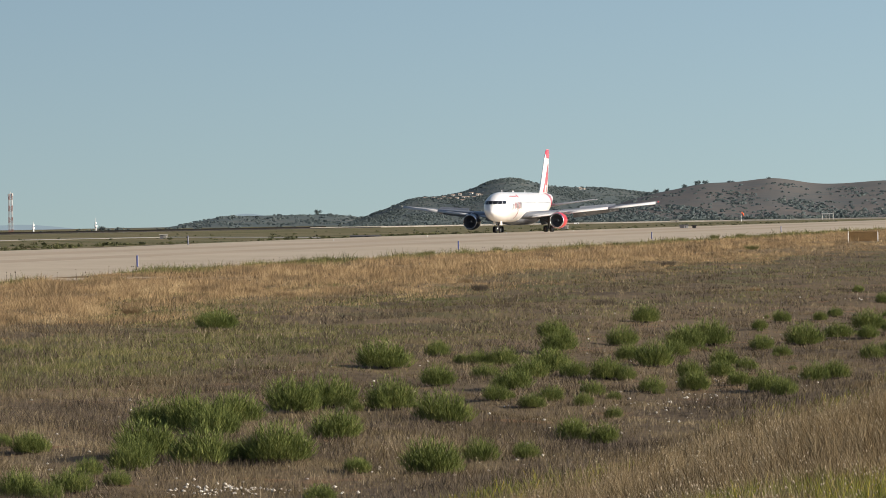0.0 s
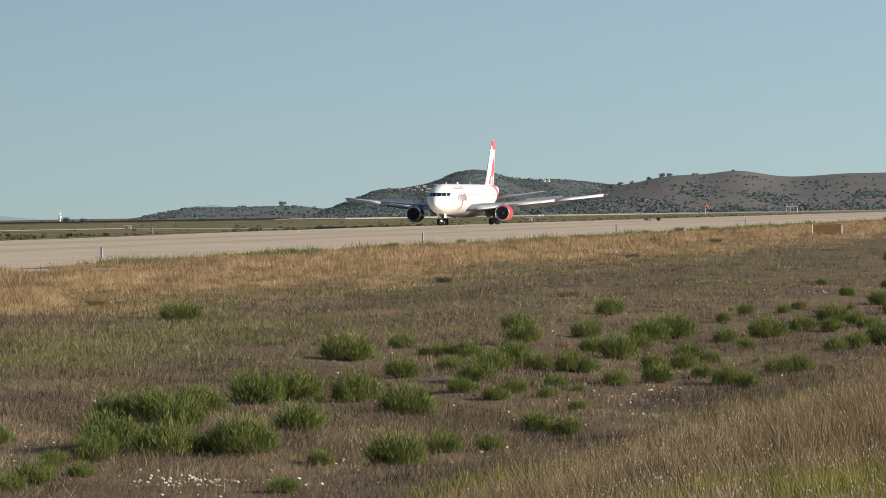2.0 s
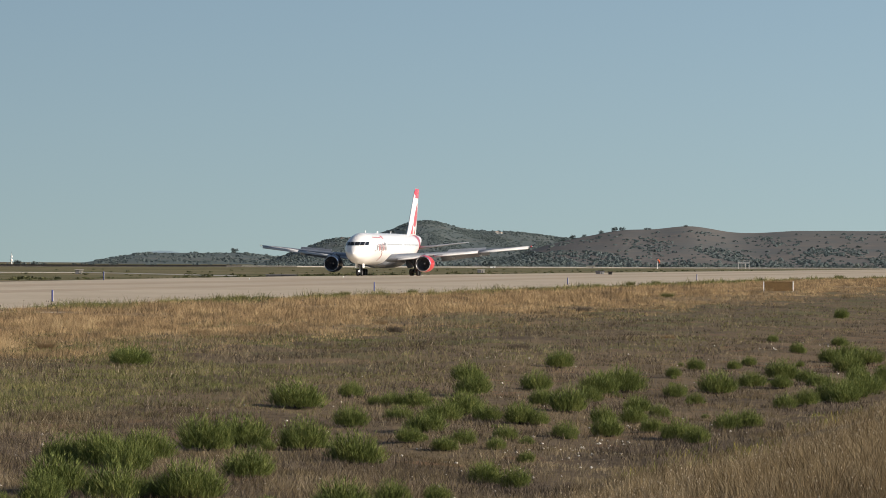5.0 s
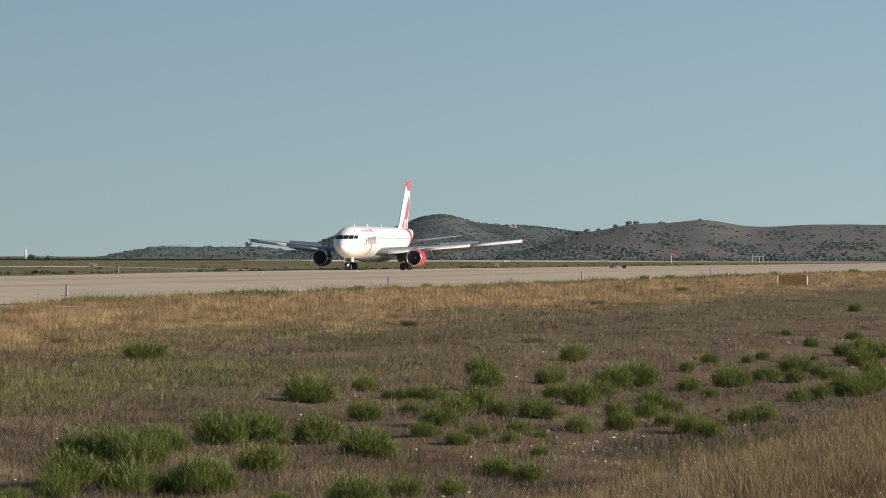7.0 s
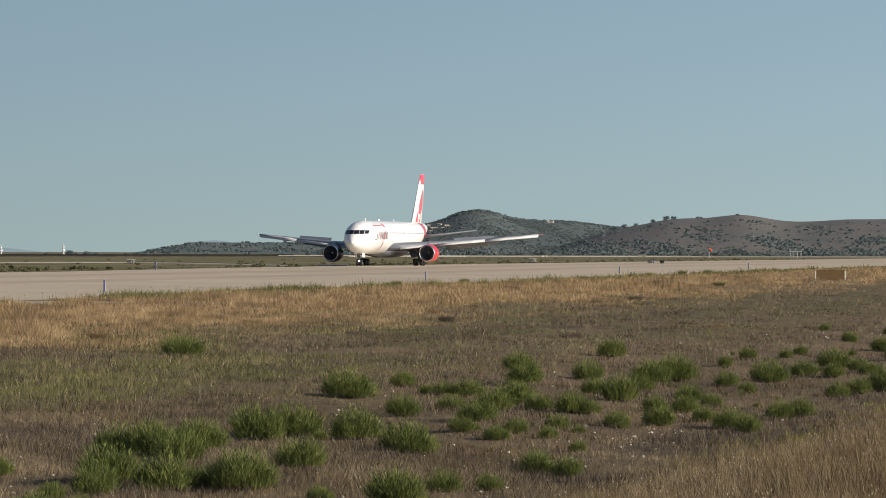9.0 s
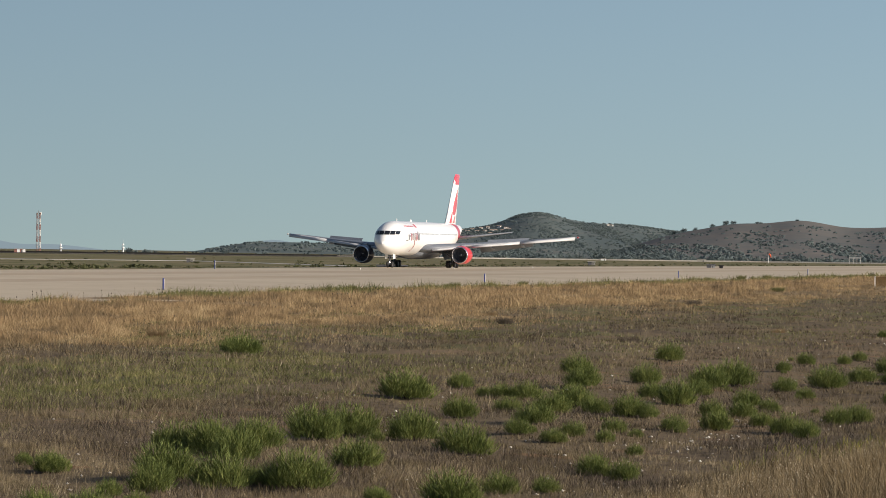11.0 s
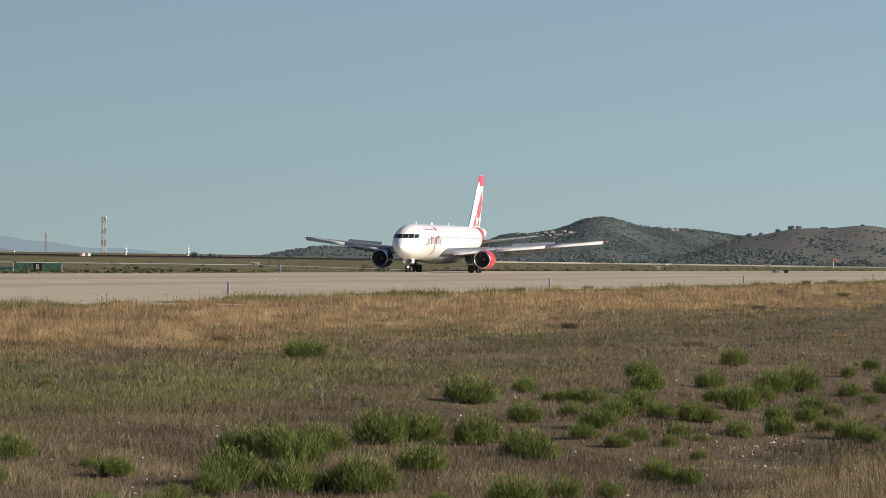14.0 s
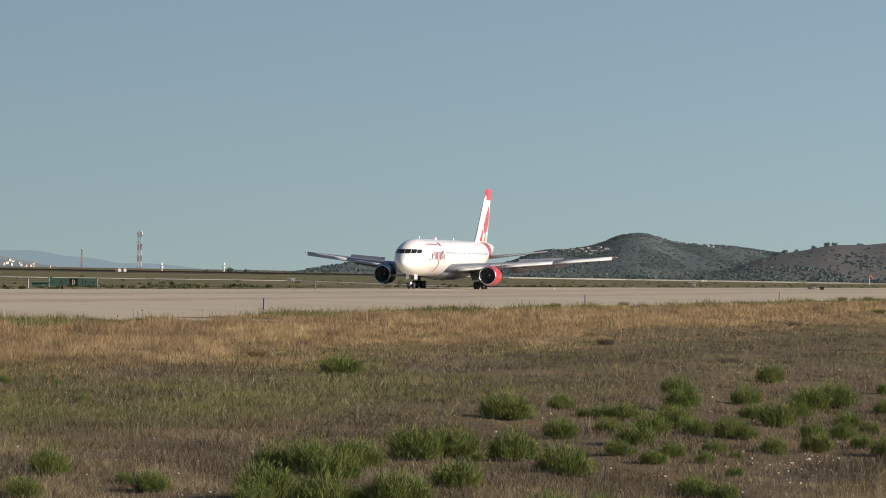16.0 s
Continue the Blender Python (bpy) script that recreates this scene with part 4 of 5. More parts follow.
# painted marks on the side: plain dark strokes, a red line above and a red sweep below
for side in (1, -1):
    def mark(name, d0, d1, z0, z1, mat, skew=0.0):
        a0, a1 = height_angle((d0 + d1) / 2, z0), height_angle((d0 + d1) / 2, z1)
        if side < 0:
            a0, a1 = math.pi - a0, math.pi - a1
        patch(name, d0, d1, a0, a1, mat, out=0.02, skew=skew)
    # five dark blocks, each split by a white gap
    for k in range(5):
        d0, low, high = 7.3 + 1.55 * k, 4.25 - 0.06 * (k % 2), (5.1, 5.3, 5.25, 5.4, 5.6)[k]
        ink = M_DARKGREY if k in (0, 2, 4) else M_DARKRED
        mark("painted_stroke", d0, d0 + 0.5, low, high, ink, 0.12)
        mark("painted_stroke", d0 + 0.85, d0 + 1.25, low + 0.15 * (k % 2) + 0.5 * (k == 0), high - 0.1, ink, 0.12)
    for q in range(8):
        mark("painted_tick", 7.2 + 0.75 * q, 7.65 + 0.75 * q, 6.28, 6.48, M_RED)
    mark("painted_badge", 13.9, 15.0, 6.2, 6.7, M_RED)
    mark("painted_underline", 5.9, 7.0, 4.1, 4.22, M_DARKGREY)
    for k in range(7):
        mark("painted_sweep", 10.6 + 0.4 * k - 0.06 * k * k, 11.05 + 0.4 * k - 0.06 * k * k, 2.5 + 0.25 * k, 2.76 + 0.25 * k, M_DARKRED, 0.25)

# belly fairing
bm = bmesh.new()
rings = []
for d, w, dep in ((17.5, 1.4, 0.1), (19.5, 2.5, 0.45), (23, 2.85, 0.6), (29, 2.85, 0.6), (32.5, 2.3, 0.4), (35, 1.3, 0.1)):
    rings.append([(NOSE - d, w * math.cos(a), 2.55 + (0.7 * math.sin(a) if math.sin(a) > 0 else (0.65 + dep) * math.sin(a))) for a in np.linspace(0, 2 * math.pi, 20, endpoint=False)])
loft(bm, rings)
smooth(part("belly_fairing", bm, M_GREY, airliner, "grey wing-root fairing"))


def aerofoil(chord, thick, n=9):
    """Points round a wing section, from 0 at the leading edge to chord at the trailing edge."""
    xs = [0.5 * (1 - math.cos(math.pi * i / (n - 1))) for i in range(n)]
    half = [5 * thick * (0.2969 * math.sqrt(x) - 0.126 * x - 0.3516 * x * x + 0.2843 * x ** 3 - 0.1036 * x ** 4) for x in xs]
    top = [(x * chord, h * chord * 1.15) for x, h in zip(xs, half)]
    low = [(x * chord, -h * chord * 0.75) for x, h in zip(xs, half)]
    return top + low[-2:0:-1]


# spanwise: distance out, leading edge behind the nose, chord, height, thickness
WING = [(1.5, 17.3, 13.2, 2.75, 0.14), (7.9, 22.2, 8.1, 3.45, 0.12), (16, 28.2, 5.1, 4.25, 0.11), (22.9, 33.2, 2.6, 4.95, 0.10), (23.75, 34.2, 1.6, 5.02, 0.08)]


def wing_at(y):
    return [float(np.interp(y, [w[0] for w in WING], [w[k] for w in WING])) for k in range(5)]


for side in (1, -1):
    bm = bmesh.new()
    loft(bm, [[(NOSE - le - x, side * y, z + h) for x, h in aerofoil(c * (0.86 if y < 17 else 1.0), th)] for y, le, c, z, th in [wing_at(v) for v in (1.5, 4, 7.9, 12, 16, 16.9, 17.1, 20, 22.9, 23.75)]])
    wing = smooth(part("wing", bm, M_GREY, airliner, "swept grey metal wing"))
    # lowered flaps behind the wing
    for y0, y1 in ((2.8, 7.2), (8.8, 16.6)):
        bm = bmesh.new()
        rings = []
        for y in np.linspace(y0, y1, 5):
            _, le, c, z, th = wing_at(y)
            ca, sa = math.cos(radians(32)), math.sin(radians(32))
            rings.append([(NOSE - (le + 0.84 * c) - (x * ca + h * sa), side * y, z - 0.12 + h * ca - x * sa) for x, h in aerofoil(0.24 * c, 0.12, 6)])
        loft(bm, rings)
        smooth(part("flap", bm, M_GREY, wing, "lowered trailing flap"))
    # raised spoiler panels on the upper surface
    for y0, y1 in ((10.2, 12.2), (12.22, 14.2), (14.22, 16.2)):
        bm = bmesh.new()
        rings = []
        for y in (y0, y1):
            _, le, c, z, th = wing_at(y)
            ca, sa = math.cos(radians(30)), math.sin(radians(30))
            px, pz, ln = NOSE - (le + 0.66 * c), z + 0.045 * c, 0.10 * c + 0.25
            rings.append([(px, side * y, pz), (px - ln * ca, side * y, pz + ln * sa), (px - ln * ca - 0.05, side * y, pz + ln * sa - 0.03), (px - 0.08, side * y, pz - 0.04)])
        loft(bm, rings)
        part("spoiler", bm, M_GREY, wing, "raised spoiler panel")
    # slats drooped in front of the leading edge
    for y0, y1 in ((3.6, 6.9), (9.0, 15.6), (15.7, 23.3)):
        bm = bmesh.new()
        rings = []
        for y in np.linspace(y0, y1, 4):
            _, le, c, z, th = wing_at(y)
            rings.append([(NOSE - le + 0.4 - 0.13 * c * x, side * y, z - 0.2 + h) for x, h in ((0, -0.1), (0.3, 0.16), (1, 0.36), (1, 0.26), (0.4, -0.1), (0.1, -0.2))])
        loft(bm, rings)
        smooth(part("slat", bm, M_SLAT, wing, "drooped bare-metal leading-edge slat"))
    # flap track fairings
    for y in (5.6, 10.8, 15.2):
        bm = bmesh.new()
        _, le, c, z, th = wing_at(y)
        loft(bm, [[(NOSE - le - c * f, side * (y + r * math.cos(a)), z - 0.35 - 0.35 * f * f + 0.9 * r * math.sin(a)) for a in np.linspace(0, 2 * math.pi, 8, endpoint=False)] for f, r in ((0.5, 0.05), (0.65, 0.22), (0.9, 0.24), (1.1, 0.05))])
        smooth(part("flap_track_fairing", bm, M_GREY, wing))
    bm = bmesh.new()
    bmesh.ops.create_icosphere(bm, subdivisions=1, radius=0.16, matrix=Matrix.Translation((NOSE - 33.9, side * 23.7, 5.05)))
    part("wingtip_light", bm, M_RED if side > 0 else M_STEEL, wing, "small wingtip light")

    # engine: cowl, polished lip, dark inlet, fan, spinner, core nozzle, pylon
    ex, ey, ez = -13.4, side * 7.91, 2.02
    def ring(x, r, n=32):
        return [(ex - x, ey + r * math.cos(a), ez + r * math.sin(a)) for a in np.linspace(0, 2 * math.pi, n, endpoint=False)]
    bm = bmesh.new()
    loft(bm, [ring(x, r) for x, r in ((0.28, 1.3), (0.9, 1.42), (2.0, 1.45), (3.2, 1.36), (4.3, 1.16), (4.3, 1.08), (3.0, 1.1))], caps=False)
    # port cowl is red, starboard cowl is set to dark navy
    engine = smooth(part("engine", bm, M_RED if side > 0 else M_NAVY, airliner, "red engine cowl with a polished lip" if side > 0 else "dark navy engine cowl with a polished lip"))
    bm = bmesh.new()
    loft(bm, [ring(x, r) for x, r in ((0.5, 1.17), (0.2, 1.13), (0.05, 1.16), (0.0, 1.21), (0.06, 1.26), (0.28, 1.302))], caps=False)
    smooth(part("inlet_lip", bm, M_CHROME, engine, "polished metal inlet lip"))
    bm = bmesh.new()
    loft(bm, [ring(x, r) for x, r in ((0.3, 1.14), (0.8, 1.1), (1.5, 1.12))], caps=False)
    smooth(part("inlet_duct", bm, M_DARKGREY, engine, "dark inlet duct"))
    bm = bmesh.new()
    for k in range(26):
        a = 2 * math.pi * k / 26
        r0, r1 = 0.3, 1.1
        p = []
        for r, tw, w in ((r0, 0.5, 0.05), (0.7, 0.8, 0.075), (r1, 1.05, 0.1)):
            for s in (-1, 1):
                p.append((ex - 1.35 + s * w * math.cos(tw) * 1.5, ey + r * math.cos(a + s * w * math.sin(tw) / r * 1.5), ez + r * math.sin(a + s * w * math.sin(tw) / r * 1.5)))
        v = [bm.verts.new(q) for q in p]
        bm.faces.new((v[0], v[1], v[3], v[2]))
        bm.faces.new((v[2], v[3], v[5], v[4]))
    part("fan", bm, M_DARKGREY, engine, "dark fan blades")
    bm = bmesh.new()
    loft(bm, [ring(1.55, 1.12), ring(1.56, 0.02)], caps=False)
    part("fan_back", bm, M_BLACK, engine)
    bm = bmesh.new()
    tube(bm, (ex - 1.5, ey, ez), (ex - 0.75, ey, ez), 0.33, 0.03, 16)
    spin = part("spinner", bm, M_DARKGREY, engine, "grey spinner with a white mark")
    bm = bmesh.new()
    box(bm, ex - 0.98, ey + 0.06, ez - 0.02, ex - 0.9, ey + 0.18, ez + 0.12)
    part("spinner_mark", bm, M_WHITE, spin)
    bm = bmesh.new()
    loft(bm, [ring(x, r) for x, r in ((2.8, 0.9), (4.4, 0.78), (5.6, 0.55), (6.6, 0.12))])
    smooth(part("core_nozzle", bm, M_STEEL, engine, "bare metal core nozzle"))
    bm = bmesh.new()
    loft(bm, [[(ex - x, ey + w, zt), (ex - x, ey - w, zt), (ex - x, ey - w, zb), (ex - x, ey + w, zb)] for x, w, zt, zb in ((1.2, 0.05, ez + 1.5, ez + 1.3), (3.5, 0.2, ez + 1.75, ez + 1.0), (6.5, 0.2, ez + 1.6, ez + 0.8), (8.5, 0.06, ez + 1.4, ez + 1.0))])
    part("pylon", bm, M_GREY, engine, "grey engine pylon")

    # tailplane
    bm = bmesh.new()
    loft(bm, [[(NOSE - le - x, side * y, z + h) for x, h in aerofoil(c, 0.09, 7)] for y, le, c, z in ((0.6, 44.2, 6.4, 4.6), (5, 47.6, 4.1, 5.2), (9.0, 50.3, 2.2, 5.74), (9.31, 50.9, 1.5, 5.78))])
    smooth(part("tailplane", bm, M_GREY, airliner, "grey horizontal tailplane"))

# fin: height, leading edge behind the nose, chord, thickness
FIN = [(6.5, 42.8, 8.1, 0.11), (7.3, 43.9, 7.5, 0.11), (10.4, 46.4, 6.0, 0.1), (14.8, 50.0, 3.6, 0.09), (15.2, 50.6, 2.9, 0.05)]


def fin_at(z):
    return [float(np.interp(z, [f[0] for f in FIN], [f[k] for f in FIN])) for k in range(4)]


def fin_piece(name, z0, z1, f0, f1, mat, out=0.0, lean=0.0, label="", parent=airliner, both=True):
    """A piece of the fin between two heights and two fractions of its chord."""
    for s in ((0,) if both else (1, -1)):
        bm = bmesh.new()
        rings = []
        for z in np.linspace(z0, z1, 7):
            _, le, c, th = fin_at(z)
            k = (z - z0) / (z1 - z0)
            if both:
                rings.append([(NOSE - le - x, h, z) for x, h in [(x, (hh / 1.15 if hh > 0 else hh / 0.75)) for x, hh in aerofoil(c, th, 9)]])
            else:
                a, b = f0 + lean * k, f1 + lean * k
                row = []
                for f in np.linspace(a, b, 6):
                    h = 5 * th * (0.2969 * math.sqrt(f) - 0.126 * f - 0.3516 * f * f + 0.2843 * f ** 3 - 0.1036 * f ** 4) * c
                    row.append((NOSE - le - f * c, s * (h + out), z))
                rings.append(row)
        loft(bm, rings, close=both, caps=both)
        ob = smooth(part(name, bm, mat, parent, label))
    return ob


fin = fin_piece("fin", 6.5, 15.2, 0, 1, M_WHITE, label="white fin with red markings")
fin_piece("fin_tip_paint", 13.5, 15.18, 0.0, 1.0, M_RED, out=0.02, parent=fin, both=False, label="red fin tip")
for k in range(30):
    z0, z1 = 8.5 + 0.14 * k, 8.5 + 0.14 * (k + 1)
    f = (k + 0.5) / 30
    mid, half = 0.52 + 0.2 * f, 0.27 * math.sin(math.pi * min(1, 0.1 + 0.9 * f ** 0.8)) ** 0.8
    fin_piece("fin_emblem", z0, z1, mid - half, min(0.95, mid + half), M_RED, out=0.02, parent=fin, both=False)
for z0, a, b, tall in ((7.2, 0.14, 0.32, 1.8), (7.2, 0.52, 0.68, 1.2)):
    for k in range(8):
        f = k / 8
        c, h = (a + b) / 2 + 0.05 * f, (b - a) / 2 * (1 - f) ** 0.6
        fin_piece("fin_stripe", z0 + tall * f, z0 + tall * (f + 0.125), c - h, c + h, M_RED, out=0.02, parent=fin, both=False)

# aerials on the roof
for d, hgt, w in ((9.5, 0.36, 0.16), (19.0, 0.28, 0.7), (30.0, 0.34, 0.2)):
    bm = bmesh.new()
    top = hull(d, math.pi / 2)
    box(bm, top.x - w, -0.05, top.z - 0.1, top.x + w * 0.4, 0.05, top.z + hgt, 0.02)
    part("aerial", bm, M_WHITE, airliner, "small roof aerial")


# undercarriage
def wheel(x, y, z, r, w, parent):
    bm = bmesh.new()
    prof = [(r * 0.55, -w / 2), (r * 0.9, -w / 2), (r, -w * 0.32), (r, w * 0.32), (r * 0.9, w / 2), (r * 0.55, w / 2)]
    loft(bm, [[(q * math.cos(a), h, q * math.sin(a)) for q, h in prof] for a in np.linspace(0, 2 * math.pi, 25)], close=True, caps=False)
    ob = smooth(part("wheel", bm, M_BLACK, parent, "black rubber tyre"))
    ob.location = (x, y, z)
    bm = bmesh.new()
    tube(bm, (0, -w * 0.4, 0), (0, w * 0.4, 0), r * 0.56, None, 16)
    for k in range(6):
        a = k * math.pi / 3
        box(bm, r * 0.3 * math.cos(a) - 0.04, -w * 0.45, r * 0.3 * math.sin(a) - 0.04, r * 0.3 * math.cos(a) + 0.04, w * 0.45, r * 0.3 * math.sin(a) + 0.04)
    part("hub", bm, M_DARKGREY, ob, "metal wheel hub")
    return ob


wheels = []
bm = bmesh.new()
tube(bm, (0, 0, 0.5), (0.15, 0, 2.6), 0.12)
tube(bm, (0, -0.32, 0.47), (0, 0.32, 0.47), 0.07)
tube(bm, (0.1, 0, 1.3), (1.3, 0, 2.4), 0.07)
nose_gear = part("nose_gear", bm, M_DARKGREY, airliner, "steel nose undercarriage leg")
for y in (-0.34, 0.34):
    wheels.append((wheel(0, y, 0.47, 0.47, 0.3, airliner), 0.47))
for y in (-0.62, 0.62):
    bm = bmesh.new()
    box(bm, -0.9, y - 0.02, 1.35, 0.7, y + 0.02, 2.25, 0.015)
    part("gear_door", bm, M_WHITE, nose_gear, "white nose gear door")
for z, y, r in ((0.8, 0.0, 0.075), (1.5, 0.17, 0.07), (1.5, -0.17, 0.07)):
    bm = bmesh.new()
    tube(bm, (0.2, y, z), (0.34, y, z), r, r * 1.1, 14)
    part("taxi_light", bm, M_LAMP if z < 1.0 else M_GLASS, nose_gear, "lit taxi light" if z < 1.0 else "")
for side in (1, -1):
    bm = bmesh.new()
    y = side * 4.65
    tube(bm, (-22.76, y, 0.6), (-22.6, y, 3.2), 0.2)
    tube(bm, (-22.7, y, 1.6), (-22.4, y - side * 1.9, 3.0), 0.1)
    tube(bm, (-23.5, y, 0.56), (-22.0, y, 0.56), 0.12)
    for x in (-23.47, -22.05):
        tube(bm, (x, y - 0.6, 0.56), (x, y + 0.6, 0.56), 0.09)
    leg = part("main_gear", bm, M_DARKGREY, airliner, "steel main undercarriage leg with a bogie")
    bm = bmesh.new()
    box(bm, -23.7, y + side * 0.75, 1.3, -21.6, y + side * 0.8, 3.0, 0.02)
    part("gear_door", bm, M_GREY, leg, "grey main gear door")
    for x in (-23.47, -22.05):
        for dy in (-0.57, 0.57):
            wheels.append((wheel(x, y + dy, 0.57, 0.57, 0.42, airliner), 0.57))


# ---- airfield furniture ----
def edge_marker(p, a, tall=0.98):
    x, y = place(p, a)
    root = new("edge_marker")
    root.location = (x, y, float(ground_z(x, y, False)) + 0.02)
    bm = bmesh.new()
    tube(bm, (0, 0, 0.03), (0, 0, tall), 0.075, 0.075, 12)
    part("post", bm, M_BLUE, root, "blue plastic post")
    bm = bmesh.new()
    tube(bm, (0, 0, -0.05), (0, 0, 0.05), 0.13, 0.11, 12)
    part("foot", bm, M_DARKGREY, root)
    bm = bmesh.new()
    tube(bm, (0, 0, tall), (0, 0, tall + 0.03), 0.08, 0.05, 12)
    part("cap", bm, M_STEEL, root)
    bm = bmesh.new()
    tube(bm, (0, 0, 0.1), (0, 0, tall * 0.93), 0.078, 0.078, 12)
    for v in bm.verts:
        v.co.x = v.co.x * 0.35 + 0.06
    part("reflector", bm, M_STEEL, root, "pale reflective strip")
    return tagged(root, "slim blue marker post at the runway edge", "marker post", "runway edge markers")


for a in (338.06, 457.0, 576.0, 695.0):
    edge_marker(99.0, a, 0.93)
for az in (-7.618, -3.96):
    way = np.array(far(az, 1.0))
    edge_marker(167.0, 167.0 * float(way @ U) / float(way @ N), 1.2)


def small_light(p, a):
    x, y = place(p, a)
    root = new("runway_light")
    root.location = (x, y, float(ground_z(x, y, False)) + 0.02)
    bm = bmesh.new()
    tube(bm, (0, 0, -0.03), (0, 0, 0.12), 0.07, 0.05, 10)
    part("stem", bm, M_STEEL, root)
    bm = bmesh.new()
    tube(bm, (0, 0, 0.12), (0, 0, 0.22), 0.07, 0.04, 10)
    part("lens", bm, M_WHITE, root, "pale glass lens")
    return tagged(root, "small white light on the runway edge", "runway light", "runway edge lights")


for k in range(8):
    small_light(150, 610 + 60 * k)


def text_mesh(word, size):
    cu = bpy.data.curves.new("letters", "FONT")
    cu.body, cu.size, cu.align_x, cu.align_y, cu.extrude = word, size, "CENTER", "CENTER", 0.004
    tmp = new("letters", cu)
    bpy.context.view_layer.update()
    me = bpy.data.meshes.new_from_object(tmp)
    bpy.data.objects.remove(tmp)
    return me


def guidance_sign():
    """Three-panel sign that faces the camera."""
    az, d = -7.04, 650.0
    x, y = far(az, d)
    root = new("guidance_sign")
    root.matrix_basis = pose(x, y, float(ground_z(x, y, False)) - 0.2, 0, 0, -az)
    w, h0, h1 = 6.9, 0.25, 1.5
    bm = bmesh.new()
    box(bm, -w / 2, -0.1, h0 - 0.05, w / 2, 0.12, h1, 0.03)
    part("cabinet", bm, M_SIGNGREEN, root, "dark green sign cabinet")
    for x0, x1, mat, lab in ((-w / 2 + 0.08, -0.62, M_SIGNGREEN2, ""), (-0.58, 0.58, M_DARKLINE, "black centre panel"), (0.62, w / 2 - 0.08, M_SIGNGREEN2, "")):
        bm = bmesh.new()
        box(bm, x0, -0.125, h0 + 0.03, x1, -0.1, h1 - 0.06)
        part("panel", bm, mat, root, lab)
    for word, xx, mat in (("A7", -1.5, M_BLACK), ("B", 0.0, M_ROADPALE), ("H", 1.55, M_BLACK)):
        me = text_mesh(word, 1.0)
        me.materials.append(mat)
        ob = new("letters", me)
        ob.parent = root
        ob.matrix_basis = pose(xx, -0.14, (h0 + h1) / 2, 90, 0, 0)
    for xx, s in ((-2.9, -1), (2.8, 1)):
        bm = bmesh.new()
        box(bm, xx - 0.3, -0.14, 0.84, xx + 0.3, -0.128, 0.92)
        for k in (-1, 1):
            vs = [bm.verts.new((xx + s * 0.34, -0.141, 0.88)), bm.verts.new((xx + s * 0.1, -0.141, 0.88 + 0.24 * k)), bm.verts.new((xx + s * 0.02, -0.141, 0.88 + 0.2 * k))]
            bm.faces.new(vs)
        part("arrow", bm, M_BLACK, root)
    for xx in (-w / 2 - 0.04, w / 2 + 0.04):
        bm = bmesh.new()
        box(bm, xx - 0.05, -0.12, -0.1, xx + 0.05, 0.1, h1 + 0.05, 0.01)
        part("end_post", bm, M_STEEL, root, "pale metal end post")
    return tagged(root, "dark green airfield guidance sign with a black panel", "sign")


def back_of_sign():
    """The brown back of a sign on two white posts, in the field."""
    x, y = place(61.2, 493.5)
    root = new("field_sign")
    root.matrix_basis = pose(x, y, float(ground_z(x, y)), 0, 0, -4.2)
    bm = bmesh.new()
    box(bm, -1.55, -0.12, 0.15, 1.55, 0.12, 1.12, 0.03)
    part("board", bm, M_SIGNBROWN, root, "yellow-brown board in a shade-darkened tone")
    for xx in (-1.62, 1.62):
        bm = bmesh.new()
        box(bm, xx - 0.05, -0.14, -0.2, xx + 0.05, 0.14, 1.25, 0.02)
        part("post", bm, M_WHITE, root, "white painted post")
    bm = bmesh.new()
    box(bm, -1.7, -0.15, 1.12, 1.7, 0.15, 1.2, 0.02)
    part("top_rail", bm, M_SIGNBROWN, root)
    return tagged(root, "low brown board between two white posts in the grass", "sign")


guidance_sign()
back_of_sign()


def lattice_mast(az, d, hgt, w0, w1, red, label):
    root = new("lattice_mast")
    x, y = far(az, d)
    root.matrix_basis = pose(x, y, -0.7, 0, 0, -az + 20)
    n = max(6, int(hgt / (2.0 * w0)))
    bands = 7 if red else 1
    for b in range(bands):
        bm = bmesh.new()
        z0, z1 = hgt * b / bands, hgt * (b + 1) / bands
        def w(z):
            return (w0 + (w1 - w0) * z / hgt) / 2
        for sx in (-1, 1):
            for sy in (-1, 1):
                tube(bm, (sx * w(z0), sy * w(z0), z0), (sx * w(z1), sy * w(z1), z1), 0.07 * w0, None, 5)
        m = max(1, int(n / bands))
        for k in range(m):
            za, zb = z0 + (z1 - z0) * k / m, z0 + (z1 - z0) * (k + 1) / m
            for s in (-1, 1):
                tube(bm, (-w(za), s * w(za), za), (w(zb), s * w(zb), zb), 0.05 * w0, None, 4)
                tube(bm, (s * w(za), w(za), za), (s * w(zb), -w(zb), zb), 0.05 * w0, None, 4)
                tube(bm, (-w(za), s * w(za), za), (w(za), s * w(za), za), 0.05 * w0, None, 4)
        part("mast_section", bm, (M_MASTRED if b % 2 == 0 else M_STEEL) if red else M_MASTRED, root, "red painted section" if b % 2 == 0 else "white painted section")
    bm = bmesh.new()
    tube(bm, (0, 0, hgt), (0, 0, hgt * 1.05), 0.12 * w0, None, 6)
    box(bm, -w1 * 0.8, -w1 * 0.3, hgt * 0.93, -w1 * 0.3, w1 * 0.3, hgt * 0.99)
    box(bm, w1 * 0.4, -w1 * 0.3, hgt * 0.94, w1 * 0.9, w1 * 0.3, hgt * 1.01)
    part("aerial", bm, M_STEEL, root, "small aerials at the top")
    return tagged(root, label, "radio mast")


